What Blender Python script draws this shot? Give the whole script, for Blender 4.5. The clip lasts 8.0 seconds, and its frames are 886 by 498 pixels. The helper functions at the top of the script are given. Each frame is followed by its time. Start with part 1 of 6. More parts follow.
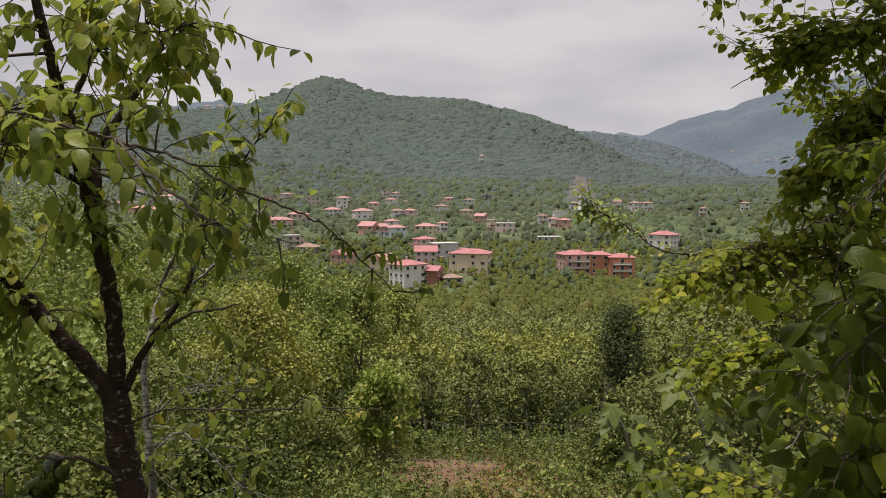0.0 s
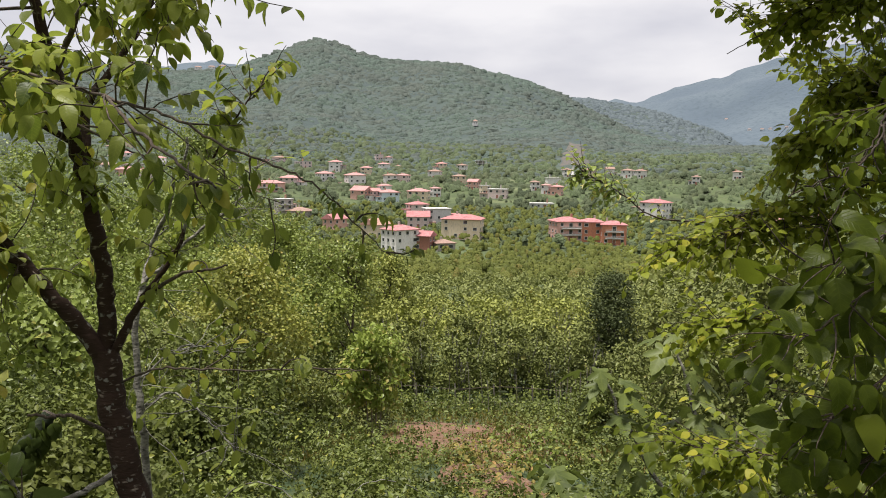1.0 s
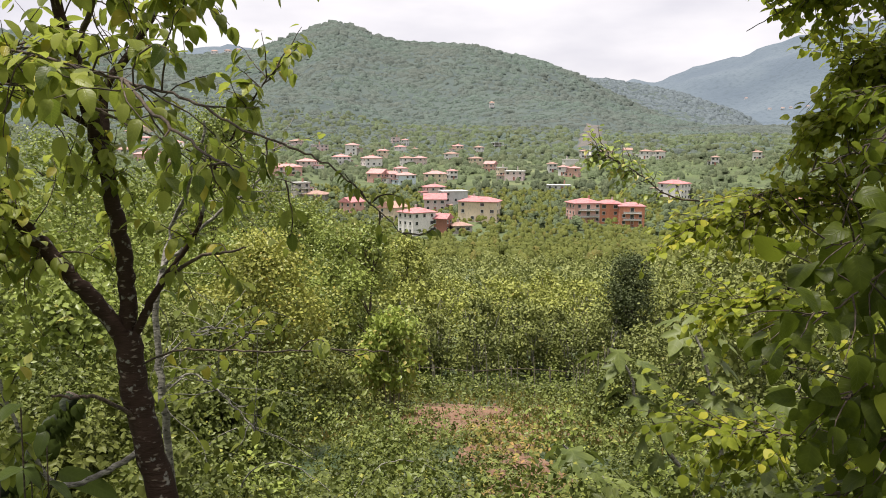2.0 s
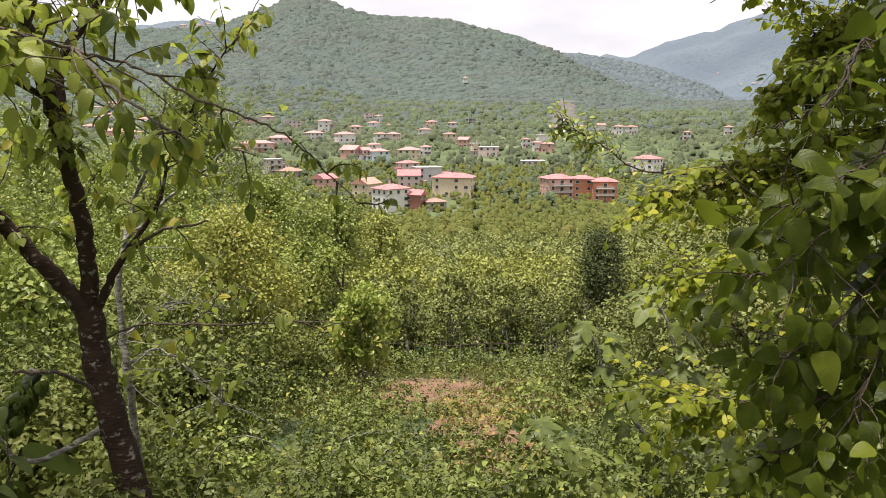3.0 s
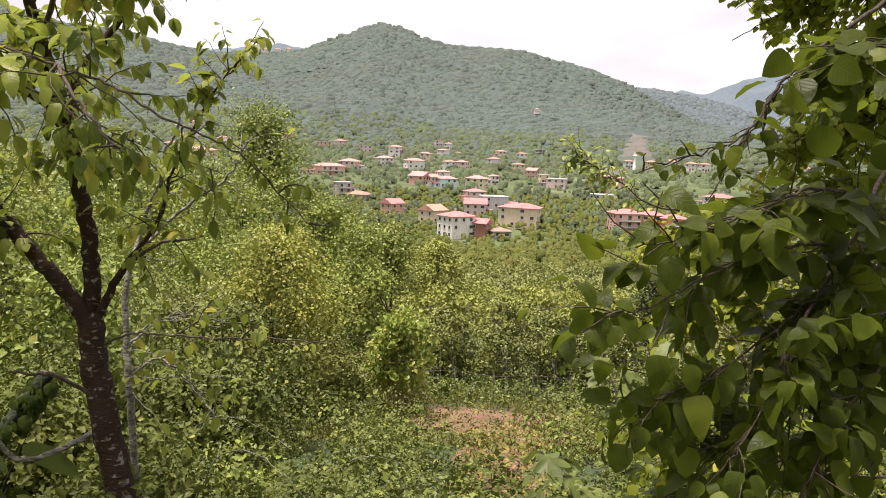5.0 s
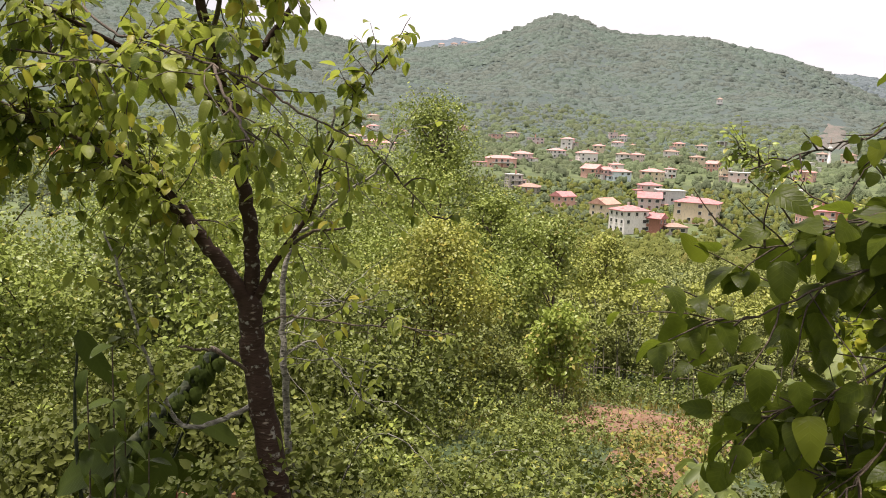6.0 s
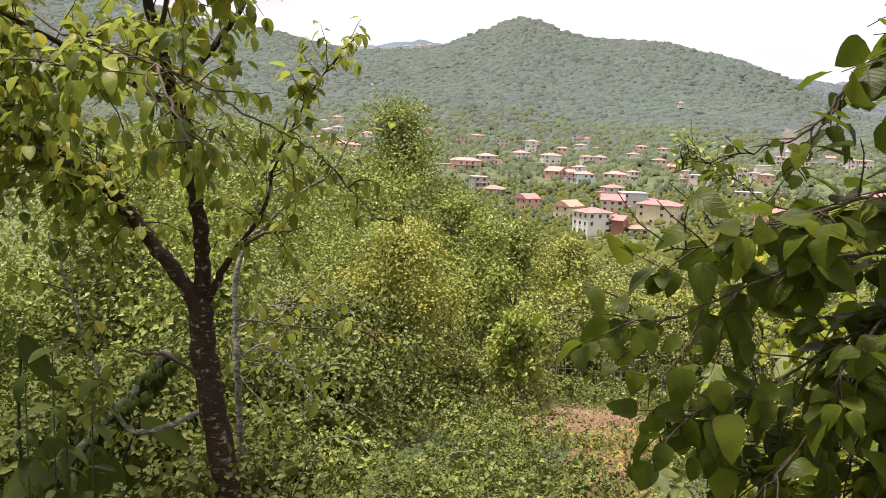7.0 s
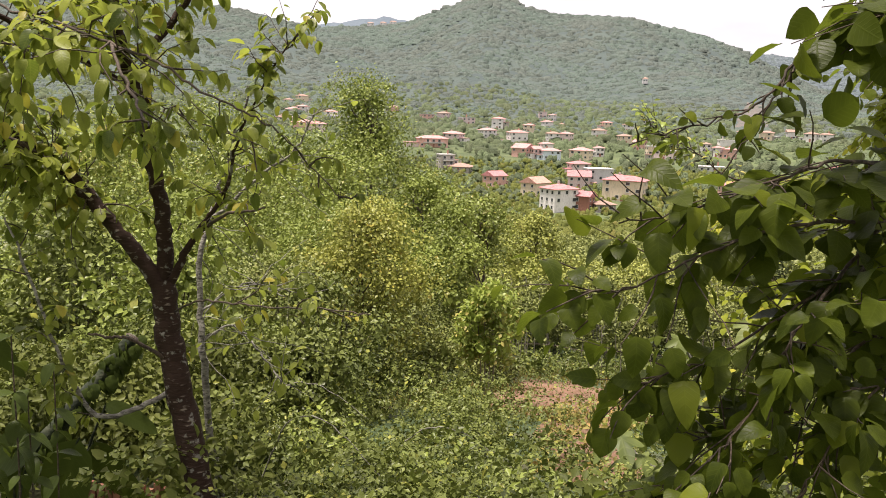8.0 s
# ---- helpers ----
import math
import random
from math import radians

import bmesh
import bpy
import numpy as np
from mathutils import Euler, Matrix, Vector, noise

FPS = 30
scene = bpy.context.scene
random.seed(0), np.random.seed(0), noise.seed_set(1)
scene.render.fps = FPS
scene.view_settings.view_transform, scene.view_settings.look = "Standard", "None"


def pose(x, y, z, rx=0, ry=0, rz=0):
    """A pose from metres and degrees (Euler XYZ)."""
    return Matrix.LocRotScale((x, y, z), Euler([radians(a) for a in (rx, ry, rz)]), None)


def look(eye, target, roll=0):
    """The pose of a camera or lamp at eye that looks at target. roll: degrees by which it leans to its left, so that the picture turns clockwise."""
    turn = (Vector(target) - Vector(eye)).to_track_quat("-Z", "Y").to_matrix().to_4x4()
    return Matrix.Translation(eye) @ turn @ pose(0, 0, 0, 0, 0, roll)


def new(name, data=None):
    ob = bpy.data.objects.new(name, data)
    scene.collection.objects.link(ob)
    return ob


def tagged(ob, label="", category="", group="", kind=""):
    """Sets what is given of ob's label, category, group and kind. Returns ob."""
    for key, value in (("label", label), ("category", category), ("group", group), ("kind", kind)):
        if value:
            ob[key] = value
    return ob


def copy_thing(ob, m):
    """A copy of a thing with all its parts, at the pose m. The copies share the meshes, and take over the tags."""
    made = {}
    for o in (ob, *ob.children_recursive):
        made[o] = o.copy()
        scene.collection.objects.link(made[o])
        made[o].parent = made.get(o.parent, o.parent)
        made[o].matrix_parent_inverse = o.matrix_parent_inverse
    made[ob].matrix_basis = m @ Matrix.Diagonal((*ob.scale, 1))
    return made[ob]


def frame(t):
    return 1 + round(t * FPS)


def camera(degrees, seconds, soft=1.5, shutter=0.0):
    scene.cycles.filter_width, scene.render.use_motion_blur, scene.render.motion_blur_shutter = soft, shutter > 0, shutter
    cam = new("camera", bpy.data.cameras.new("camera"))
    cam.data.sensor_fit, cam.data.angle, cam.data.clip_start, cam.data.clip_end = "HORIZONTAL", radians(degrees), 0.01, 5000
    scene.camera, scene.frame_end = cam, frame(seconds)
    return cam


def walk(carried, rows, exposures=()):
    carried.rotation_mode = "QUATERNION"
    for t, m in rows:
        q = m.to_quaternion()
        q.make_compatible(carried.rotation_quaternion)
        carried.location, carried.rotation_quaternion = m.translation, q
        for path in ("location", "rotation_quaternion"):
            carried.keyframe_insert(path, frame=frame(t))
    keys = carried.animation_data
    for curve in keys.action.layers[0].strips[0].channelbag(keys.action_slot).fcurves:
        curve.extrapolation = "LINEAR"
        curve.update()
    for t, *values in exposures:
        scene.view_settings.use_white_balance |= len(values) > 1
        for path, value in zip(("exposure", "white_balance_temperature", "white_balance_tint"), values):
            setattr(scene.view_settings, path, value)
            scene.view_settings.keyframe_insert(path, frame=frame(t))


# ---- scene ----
cam = camera(59.2, 8.0, soft=0.95)
PATH = [
    (0, (0.000, 0.000, 0.010), (-0.039, 9.978, -0.655), 0.0),
    (0.5, (0.001, -0.032, 0.000), (-0.008, 9.923, -0.947), 0.3),
    (1, (0.002, 0.002, 0.000), (0.065, 9.941, -1.105), 0.7),
    (1.5, (0.002, -0.001, -0.003), (-0.040, 9.918, -1.276), 0.4),
    (2.8, (0.024, -0.001, -0.011), (-0.191, 9.894, -1.441), 0.3),
    (3, (0.047, -0.011, -0.021), (0.221, 9.854, -1.649), 0.1),
    (3.5, (0.114, -0.034, -0.023), (0.113, 9.838, -1.621), -1.6),
    (4, (0.236, -0.076, -0.028), (0.222, 9.778, -1.729), 0.9),
    (4.5, (0.291, -0.025, -0.041), (0.416, 9.872, -1.468), 1.2),
    (5, (0.355, -0.009, -0.021), (-0.300, 9.886, -1.307), 2.3),
    (5.2, (0.370, 0.002, -0.014), (-0.668, 9.857, -1.356), 1.8),
    (6.3, (0.504, 0.037, -0.013), (-2.504, 9.459, -1.489), 2.4),
    (6.5, (0.515, 0.039, -0.013), (-2.203, 9.546, -1.499), 2.6),
    (7, (0.526, 0.046, -0.011), (-1.817, 9.663, -1.433), 2.4),
    (7.5, (0.536, 0.046, -0.012), (-1.535, 9.712, -1.520), 1.8),
    (8, (0.541, 0.043, -0.015), (-1.388, 9.710, -1.695), 1.8),
]

walk(cam, [(t, look(eye, target, roll)) for t, eye, target, roll in PATH],
     [(0, 0.62, 6600, 15), (0.5, 0.88, 6520, 13), (1, 1.1, 6450, 12), (1.5, 1.28, 6500, 13), (3, 1.46, 6650, 15), (3.5, 1.74, 6700, 16), (4.5, 1.71, 6850, 17), (5, 1.51, 6850, 17), (5.2, 1.51, 6850, 17), (6.5, 1.57, 6850, 17), (8, 1.58, 6850, 18)])

# ---- light: high overcast, one weak broad sun ----
world = bpy.data.worlds.new("world")
world.use_nodes = True
scene.world = world
wn, wl = world.node_tree.nodes, world.node_tree.links
sky = wn.new("ShaderNodeTexSky")
sky.sky_type, sky.sun_disc = "NISHITA", False
sky.sun_elevation, sky.sun_rotation = radians(78), radians(255)
coord = wn.new("ShaderNodeTexCoord")
squash = wn.new("ShaderNodeMapping")
squash.inputs["Scale"].default_value = (1, 1, 3.2)
wl.new(coord.outputs["Generated"], squash.inputs["Vector"])
cloud = wn.new("ShaderNodeTexNoise")
cloud.inputs["Scale"].default_value, cloud.inputs["Detail"].default_value = 2.6, 5
cloud.inputs["Roughness"].default_value = 0.5
wl.new(squash.outputs[0], cloud.inputs["Vector"])
ramp = wn.new("ShaderNodeValToRGB")
ramp.color_ramp.elements[0].position, ramp.color_ramp.elements[0].color = 0.36, (0.72, 0.715, 0.77, 1)
ramp.color_ramp.elements[1].position, ramp.color_ramp.elements[1].color = 0.60, (1.03, 1.01, 1.01, 1)
wl.new(cloud.outputs["Fac"], ramp.inputs["Fac"])
dim = wn.new("ShaderNodeMix")
dim.data_type, dim.blend_type = "RGBA", "MULTIPLY"
dim.inputs[0].default_value = 1
wl.new(sky.outputs[0], dim.inputs[6])
dim.inputs[7].default_value = (0.11, 0.11, 0.11, 1)
veil = wn.new("ShaderNodeMix")
veil.data_type = "RGBA"
veil.inputs[0].default_value = 0.92
wl.new(dim.outputs[2], veil.inputs[6])
wl.new(ramp.outputs[0], veil.inputs[7])
wl.new(veil.outputs[2], wn["Background"].inputs["Color"])
wn["Background"].inputs["Strength"].default_value = 0.44
sun = new("sun", bpy.data.lights.new("sun", "SUN"))
sun.data.energy, sun.data.angle, sun.data.color = 3.0, radians(13), (1.0, 0.96, 0.88)
sun.matrix_world = look((-23, -6, 115), (0, 0, 0))

# ---- materials ----
def material(name):
    m = bpy.data.materials.new(name)
    m.use_nodes = True
    n, l = m.node_tree.nodes, m.node_tree.links
    return m, n, l, n["Principled BSDF"]


def mixed(n, l, fac, a, b):
    """A colour mix of a and b, each a colour or a socket."""
    mix = n.new("ShaderNodeMix")
    mix.data_type = "RGBA"
    for slot, v in ((0, fac), (6, a), (7, b)):
        if hasattr(v, "is_linked"):
            l.new(v, mix.inputs[slot])
        else:
            mix.inputs[slot].default_value = v if slot == 0 else (*v, 1)
    return mix.outputs[2]


def noise_node(n, l, scale, detail=4, object_space=True, stretch=None):
    tex = n.new("ShaderNodeTexNoise")
    tex.inputs["Scale"].default_value, tex.inputs["Detail"].default_value = scale, detail
    if object_space:
        c = n.new("ShaderNodeTexCoord")
        src = c.outputs["Object"]
        if stretch:
            mp = n.new("ShaderNodeMapping")
            mp.inputs["Scale"].default_value = stretch
            l.new(src, mp.inputs["Vector"])
            src = mp.outputs[0]
        l.new(src, tex.inputs["Vector"])
    return tex.outputs["Fac"]


def stepped(n, l, value, low, high):
    r = n.new("ShaderNodeMapRange")
    r.inputs["From Min"].default_value, r.inputs["From Max"].default_value = low, high
    l.new(value, r.inputs["Value"])
    return r.outputs[0]


def bumped(n, l, bsdf, height, strength, distance):
    b = n.new("ShaderNodeBump")
    b.inputs["Strength"].default_value, b.inputs["Distance"].default_value = strength, distance
    l.new(height, b.inputs["Height"])
    l.new(b.outputs[0], bsdf.inputs["Normal"])


def rough_surface(name, a, b, scale, c=None, rough=0.85, bump=0.3, size=0.02, fine=None, stretch=None, metal=0):
    """Two tones in patches, a third in finer flecks, and relief."""
    m, n, l, bsdf = material(name)
    big = stepped(n, l, noise_node(n, l, scale, 5, True, stretch), 0.35, 0.65)
    small = noise_node(n, l, fine or scale * 9, 6, True, stretch)
    col = mixed(n, l, big, a, b)
    if c:
        col = mixed(n, l, stepped(n, l, small, 0.5, 0.68), col, c)
    l.new(col, bsdf.inputs["Base Color"])
    bsdf.inputs["Roughness"].default_value, bsdf.inputs["Metallic"].default_value = rough, metal
    bumped(n, l, bsdf, small, bump, size)
    return m


def tint(c):
    return (c[0] * 1.49, c[1] * 1.16, c[2] * 1.0)


def vein_height(n, l, many):
    """Midrib and side veins, drawn in the leaf's own flat coordinates."""
    uv = n.new("ShaderNodeTexCoord")
    split = n.new("ShaderNodeSeparateXYZ")
    l.new(uv.outputs["UV"], split.inputs[0])

    def calc(op, a, b=0.0, c=0.0):
        k = n.new("ShaderNodeMath")
        k.operation = op
        for i, v in enumerate((a, b, c)):
            if hasattr(v, "is_linked"):
                l.new(v, k.inputs[i])
            else:
                k.inputs[i].default_value = v
        return k.outputs[0]
    out = calc("ABSOLUTE", split.outputs[0])
    ladder = calc("PINGPONG", calc("SUBTRACT", calc("MULTIPLY", split.outputs[1], many), calc("MULTIPLY", out, many * 0.75)), 0.5)
    side = calc("SUBTRACT", 1.0, calc("SMOOTH_MIN", calc("MULTIPLY", ladder, 7.0), 1.0, 0.2))
    rib = calc("SUBTRACT", 1.0, calc("SMOOTH_MIN", calc("MULTIPLY", out, 38.0), 1.0, 0.2))
    return calc("MAXIMUM", side, rib)


def leaf_material(name, dark, light, third=None, share=0.12, gloss=0.42, thin=0.35, patch=0.0, patch_tone=None, veins=0, shine=0.16, spread=0.42, grain=0.0, lumps=1.1):
    """Leaves: tone differs leaf by leaf and in drifts; light comes through them."""
    m, n, l, bsdf = material(name)
    dark, light = tint(dark), tint(light)
    if not grain:
        dark, light = tuple(c * 0.62 for c in dark), tuple(c * 1.16 for c in light)
    third = tint(third) if third else None
    if not veins and not grain:
        spread *= 0.6
    geo, info = n.new("ShaderNodeNewGeometry"), n.new("ShaderNodeObjectInfo")
    add = n.new("ShaderNodeMath")
    add.operation = "ADD"
    l.new(geo.outputs["Random Per Island"], add.inputs[0])
    l.new(info.outputs["Random"], add.inputs[1])
    rnd = n.new("ShaderNodeMath")
    rnd.operation = "FRACT"
    l.new(add.outputs[0], rnd.inputs[0])
    drift = stepped(n, l, noise_node(n, l, lumps, 3), 0.33, 0.67)
    blend = n.new("ShaderNodeMath")
    blend.operation, blend.use_clamp = "MULTIPLY_ADD", True
    l.new(drift, blend.inputs[0])
    blend.inputs[1].default_value = 0.62
    sub = n.new("ShaderNodeMath")
    sub.operation = "MULTIPLY_ADD"
    l.new(rnd.outputs[0], sub.inputs[0])
    sub.inputs[1].default_value, sub.inputs[2].default_value = spread, 0.24 - spread / 2
    l.new(sub.outputs[0], blend.inputs[2])
    col = mixed(n, l, blend.outputs[0], dark, light)
    if third:
        far = n.new("ShaderNodeMath")
        far.operation = "MULTIPLY"
        l.new(rnd.outputs[0], far.inputs[0])
        far.inputs[1].default_value = 7.31
        f2 = n.new("ShaderNodeMath")
        f2.operation = "FRACT"
        l.new(far.outputs[0], f2.inputs[0])
        col = mixed(n, l, stepped(n, l, f2.outputs[0], 1 - share, 1 - share * 0.6), col, third)
    if patch:
        col = mixed(n, l, stepped(n, l, noise_node(n, l, patch, 3), 0.42, 0.6), col, patch_tone)
    if veins:
        high = vein_height(n, l, veins)
        k = n.new("ShaderNodeMath")
        k.operation = "MULTIPLY"
        l.new(high, k.inputs[0])
        k.inputs[1].default_value = 0.10
        col = mixed(n, l, k.outputs[0], col, tuple(min(1, c * 1.7) for c in light))
        bumped(n, l, bsdf, high, 0.22, 0.002)
    elif grain:
        rough = noise_node(n, l, 1.6 / grain, 6)
        bumped(n, l, bsdf, rough, 1.0, grain)
        col = mixed(n, l, stepped(n, l, rough, 0.38, 0.62), tuple(a * 0.7 + b * 0.3 for a, b in zip(dark, light)), col)
    else:
        bumped(n, l, bsdf, noise_node(n, l, 60, 2), 0.15, 0.004)
    l.new(col, bsdf.inputs["Base Color"])
    bsdf.inputs["Roughness"].default_value = gloss * 0.9
    bsdf.inputs["Specular IOR Level"].default_value = shine * 0.55
    tr = n.new("ShaderNodeBsdfTranslucent")
    warm = mixed(n, l, 0.25, col, (0.24, 0.32, 0.03))
    l.new(warm, tr.inputs["Color"])
    mix = n.new("ShaderNodeMixShader")
    mix.inputs[0].default_value = thin
    l.new(bsdf.outputs[0], mix.inputs[1])
    l.new(tr.outputs[0], mix.inputs[2])
    l.new(mix.outputs[0], n["Material Output"].inputs["Surface"])
    return m


LEAF_CHERRY = leaf_material("cherry_leaf", (0.056, 0.110, 0.022), (0.176, 0.252, 0.055), (0.25, 0.28, 0.05), 0.09, 0.40, 0.52, veins=9, shine=0.3, spread=0.95)
# linden leaves twice: shade in the near tree's colour, sunlight in the far one's
LEAF_LINDEN_SHADED = leaf_material("broad_leaf_shaded", (0.026, 0.051, 0.008), (0.078, 0.127, 0.016), (0.115, 0.175, 0.02), 0.08, 0.46, 0.50, veins=7, shine=0.3)
LEAF_LINDEN_LIT = leaf_material("linden_leaf_lit", (0.075, 0.135, 0.016), (0.200, 0.285, 0.040), (0.27, 0.33, 0.05), 0.14, 0.42, 0.50, shine=0.25, spread=0.6)
LEAF_FIG = leaf_material("fig_leaf", (0.048, 0.088, 0.025), (0.105, 0.160, 0.052), None, 0, 0.5, 0.25, veins=5, shine=0.3)
LEAF_HAZEL = leaf_material("hazel_leaf", (0.083, 0.136, 0.037), (0.201, 0.270, 0.076), (0.22, 0.25, 0.08), 0.03, 0.46, 0.12, shine=0.2, spread=0.32)
LEAF_DARK = leaf_material("dark_hazel_leaf", (0.056, 0.094, 0.032), (0.132, 0.186, 0.062), (0.14, 0.17, 0.06), 0.02, 0.46, 0.09, shine=0.22, spread=0.32)
LEAF_YELLOW = leaf_material("yellow_green_leaf", (0.104, 0.158, 0.041), (0.222, 0.288, 0.074), (0.24, 0.25, 0.06), 0.05, 0.42, 0.25, shine=0.3, spread=0.32)
LEAF_LIME = leaf_material("lime_leaf", (0.125, 0.22, 0.048), (0.22, 0.34, 0.085), (0.30, 0.34, 0.12), 0.15, 0.38, 0.35, shine=0.35)
LEAF_GREEN = leaf_material("fresh_green_leaf", (0.062, 0.112, 0.028), (0.150, 0.232, 0.058), (0.165, 0.21, 0.055), 0.06, 0.40, 0.19, shine=0.32, spread=0.32)
LEAF_BRAMBLE = leaf_material("bramble_leaf", (0.016, 0.036, 0.011), (0.103, 0.155, 0.043), (0.17, 0.22, 0.05), 0.04, 0.42, 0.12, shine=0.28, spread=0.45, lumps=2.2)
# green lowered to carry the shade under the cherry and between the brambles
LEAF_SHADE = leaf_material("shade_leaf", (0.027, 0.048, 0.014), (0.074, 0.106, 0.030), None, 0, 0.5, 0.15)
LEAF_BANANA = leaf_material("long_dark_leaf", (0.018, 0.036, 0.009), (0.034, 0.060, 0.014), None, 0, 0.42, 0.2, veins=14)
LEAF_ORCHARD = leaf_material("orchard_leaf", (0.069, 0.117, 0.041), (0.172, 0.236, 0.085), None, 0, 0.5, 0.09, shine=0.3, spread=0.4)
LEAF_ROWS = leaf_material("orchard_row_leaf", (0.044, 0.074, 0.022), (0.118, 0.156, 0.046), (0.11, 0.115, 0.04), 0.10, 0.6, 0.06, shine=0.1, spread=0.5, grain=0.25, lumps=0.16)
# bluer than the near leaves, with some haze put into the tone
LEAF_VILLAGE = leaf_material("village_tree_leaf", (0.036, 0.064, 0.044), (0.098, 0.140, 0.085), None, 0, 0.7, 0.05, 0.03, (0.135, 0.178, 0.088), grain=0.8, spread=0.7, lumps=0.05)
# far canopies: haze is put into the colour, bluer on the second ridge
WOODS_HAZE = leaf_material("far_canopy_hazy", (0.058, 0.090, 0.095), (0.083, 0.122, 0.118), None, 0, 0.85, 0.03, 0.011, (0.104, 0.148, 0.120), grain=2.2, spread=0.34, lumps=0.02)
WOODS_HAZE_BLUE = leaf_material("farther_canopy_hazy", (0.072, 0.115, 0.145), (0.09, 0.138, 0.172), None, 0, 0.8, 0.03, grain=2.4, lumps=0.012)
LEAF_EVERGREEN = leaf_material("evergreen_needles", (0.030, 0.054, 0.026), (0.060, 0.092, 0.042), None, 0, 0.55, 0.1)
GRASS = leaf_material("grass_blade", (0.10, 0.125, 0.04), (0.21, 0.22, 0.08), (0.27, 0.22, 0.10), 0.2, 0.6, 0.3)


def bark_material():
    """Dark cherry bark, banded round the stem, with pale lichen."""
    m, n, l, bsdf = material("cherry_bark")
    fine = noise_node(n, l, 30, 5, True, (1, 1, 4))
    rings = noise_node(n, l, 26, 5, True, (0.8, 0.8, 2.6))
    col = mixed(n, l, fine, (0.017, 0.010, 0.007), (0.048, 0.028, 0.020))
    col = mixed(n, l, stepped(n, l, rings, 0.60, 0.70), col, (0.19, 0.155, 0.125))
    col = mixed(n, l, stepped(n, l, noise_node(n, l, 24, 8), 0.61, 0.67), col, (0.18, 0.172, 0.15))
    l.new(col, bsdf.inputs["Base Color"])
    bsdf.inputs["Roughness"].default_value, bsdf.inputs["Specular IOR Level"].default_value = 0.8, 0.15
    bumped(n, l, bsdf, rings, 0.6, 0.012)
    return m


BARK = bark_material()
BARK_FLECKED = rough_surface("flecked_bark", (0.028, 0.024, 0.018), (0.30, 0.28, 0.22), 22, (0.05, 0.045, 0.03), 0.85, 0.6, 0.01, fine=60)
BARK_PALE = rough_surface("lichen_bark", (0.11, 0.10, 0.085), (0.30, 0.285, 0.245), 18, (0.035, 0.03, 0.026), 0.85, 0.6, 0.01, fine=48, stretch=(1, 1, 2.5))
TWIG = rough_surface("twig_bark", (0.020, 0.013, 0.009), (0.065, 0.043, 0.028), 12, (0.115, 0.085, 0.06), 0.8, 0.4, 0.004)
STUMP_BARK = rough_surface("mossy_stump_bark", (0.008, 0.014, 0.004), (0.018, 0.028, 0.008), 5, (0.045, 0.050, 0.026), 0.9, 0.8, 0.012, fine=22, stretch=(1, 1, 1.6))
WOOD = rough_surface("weathered_wood", (0.15, 0.13, 0.10), (0.29, 0.26, 0.21), 6, (0.07, 0.06, 0.05), 0.85, 0.4, 0.01, stretch=(1, 1, 0.15))
SOIL = rough_surface("red_soil", (0.112, 0.058, 0.032), (0.178, 0.094, 0.054), 1.6, (0.20, 0.13, 0.085), 0.95, 0.9, 0.05, fine=14)
RUST = rough_surface("rusty_red_slats", (0.20, 0.07, 0.045), (0.32, 0.14, 0.09), 7, (0.09, 0.04, 0.03), 0.8, 0.4, 0.006, stretch=(1, 1, 0.2))


def ground_material():
    """Leaf litter and weeds near by, meadow and scrub further off, bare earth in patches; haze tint on far slopes."""
    m, n, l, bsdf = material("hillside_ground")
    base = mixed(n, l, stepped(n, l, noise_node(n, l, 0.05, 6), 0.4, 0.62), (0.04, 0.065, 0.022), (0.085, 0.12, 0.04))
    base = mixed(n, l, stepped(n, l, noise_node(n, l, 1.4, 6), 0.48, 0.66), base, (0.085, 0.085, 0.04))
    base = mixed(n, l, stepped(n, l, noise_node(n, l, 0.02, 3), 0.62, 0.7), base, (0.12, 0.14, 0.06))
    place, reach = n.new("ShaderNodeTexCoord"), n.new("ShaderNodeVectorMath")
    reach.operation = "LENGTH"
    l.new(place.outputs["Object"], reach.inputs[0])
    # haze-blue of the far canopy put into the ground, darkened for gaps between crowns
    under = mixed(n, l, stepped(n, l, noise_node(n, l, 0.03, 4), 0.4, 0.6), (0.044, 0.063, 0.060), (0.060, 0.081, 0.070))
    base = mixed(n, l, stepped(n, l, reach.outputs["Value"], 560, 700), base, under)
    l.new(base, bsdf.inputs["Base Color"])
    bsdf.inputs["Roughness"].default_value = 0.95
    bumped(n, l, bsdf, noise_node(n, l, 0.35, 8), 1.0, 1.2)
    return m


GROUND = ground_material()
ROCK = rough_surface("landslip_earth", (0.085, 0.078, 0.070), (0.125, 0.105, 0.092), 0.06, (0.06, 0.08, 0.06), 0.95, 0.8, 1.5, fine=0.4)

# the mountain's blue-grey is distance haze, put into its base colour
HAZY_MOUNTAIN = rough_surface("haze_blue_mountain", (0.074, 0.100, 0.128), (0.092, 0.120, 0.144), 0.004, (0.066, 0.090, 0.112), 0.95, 0.5, 8, fine=0.05)


def plaster(name, tone):
    dirt = tuple(c * 0.72 + 0.01 for c in tone)
    return rough_surface(name, tone, tuple(c * 0.9 for c in tone), 0.5, dirt, 0.85, 0.15, 0.01, fine=2.5, stretch=(1, 1, 0.4))


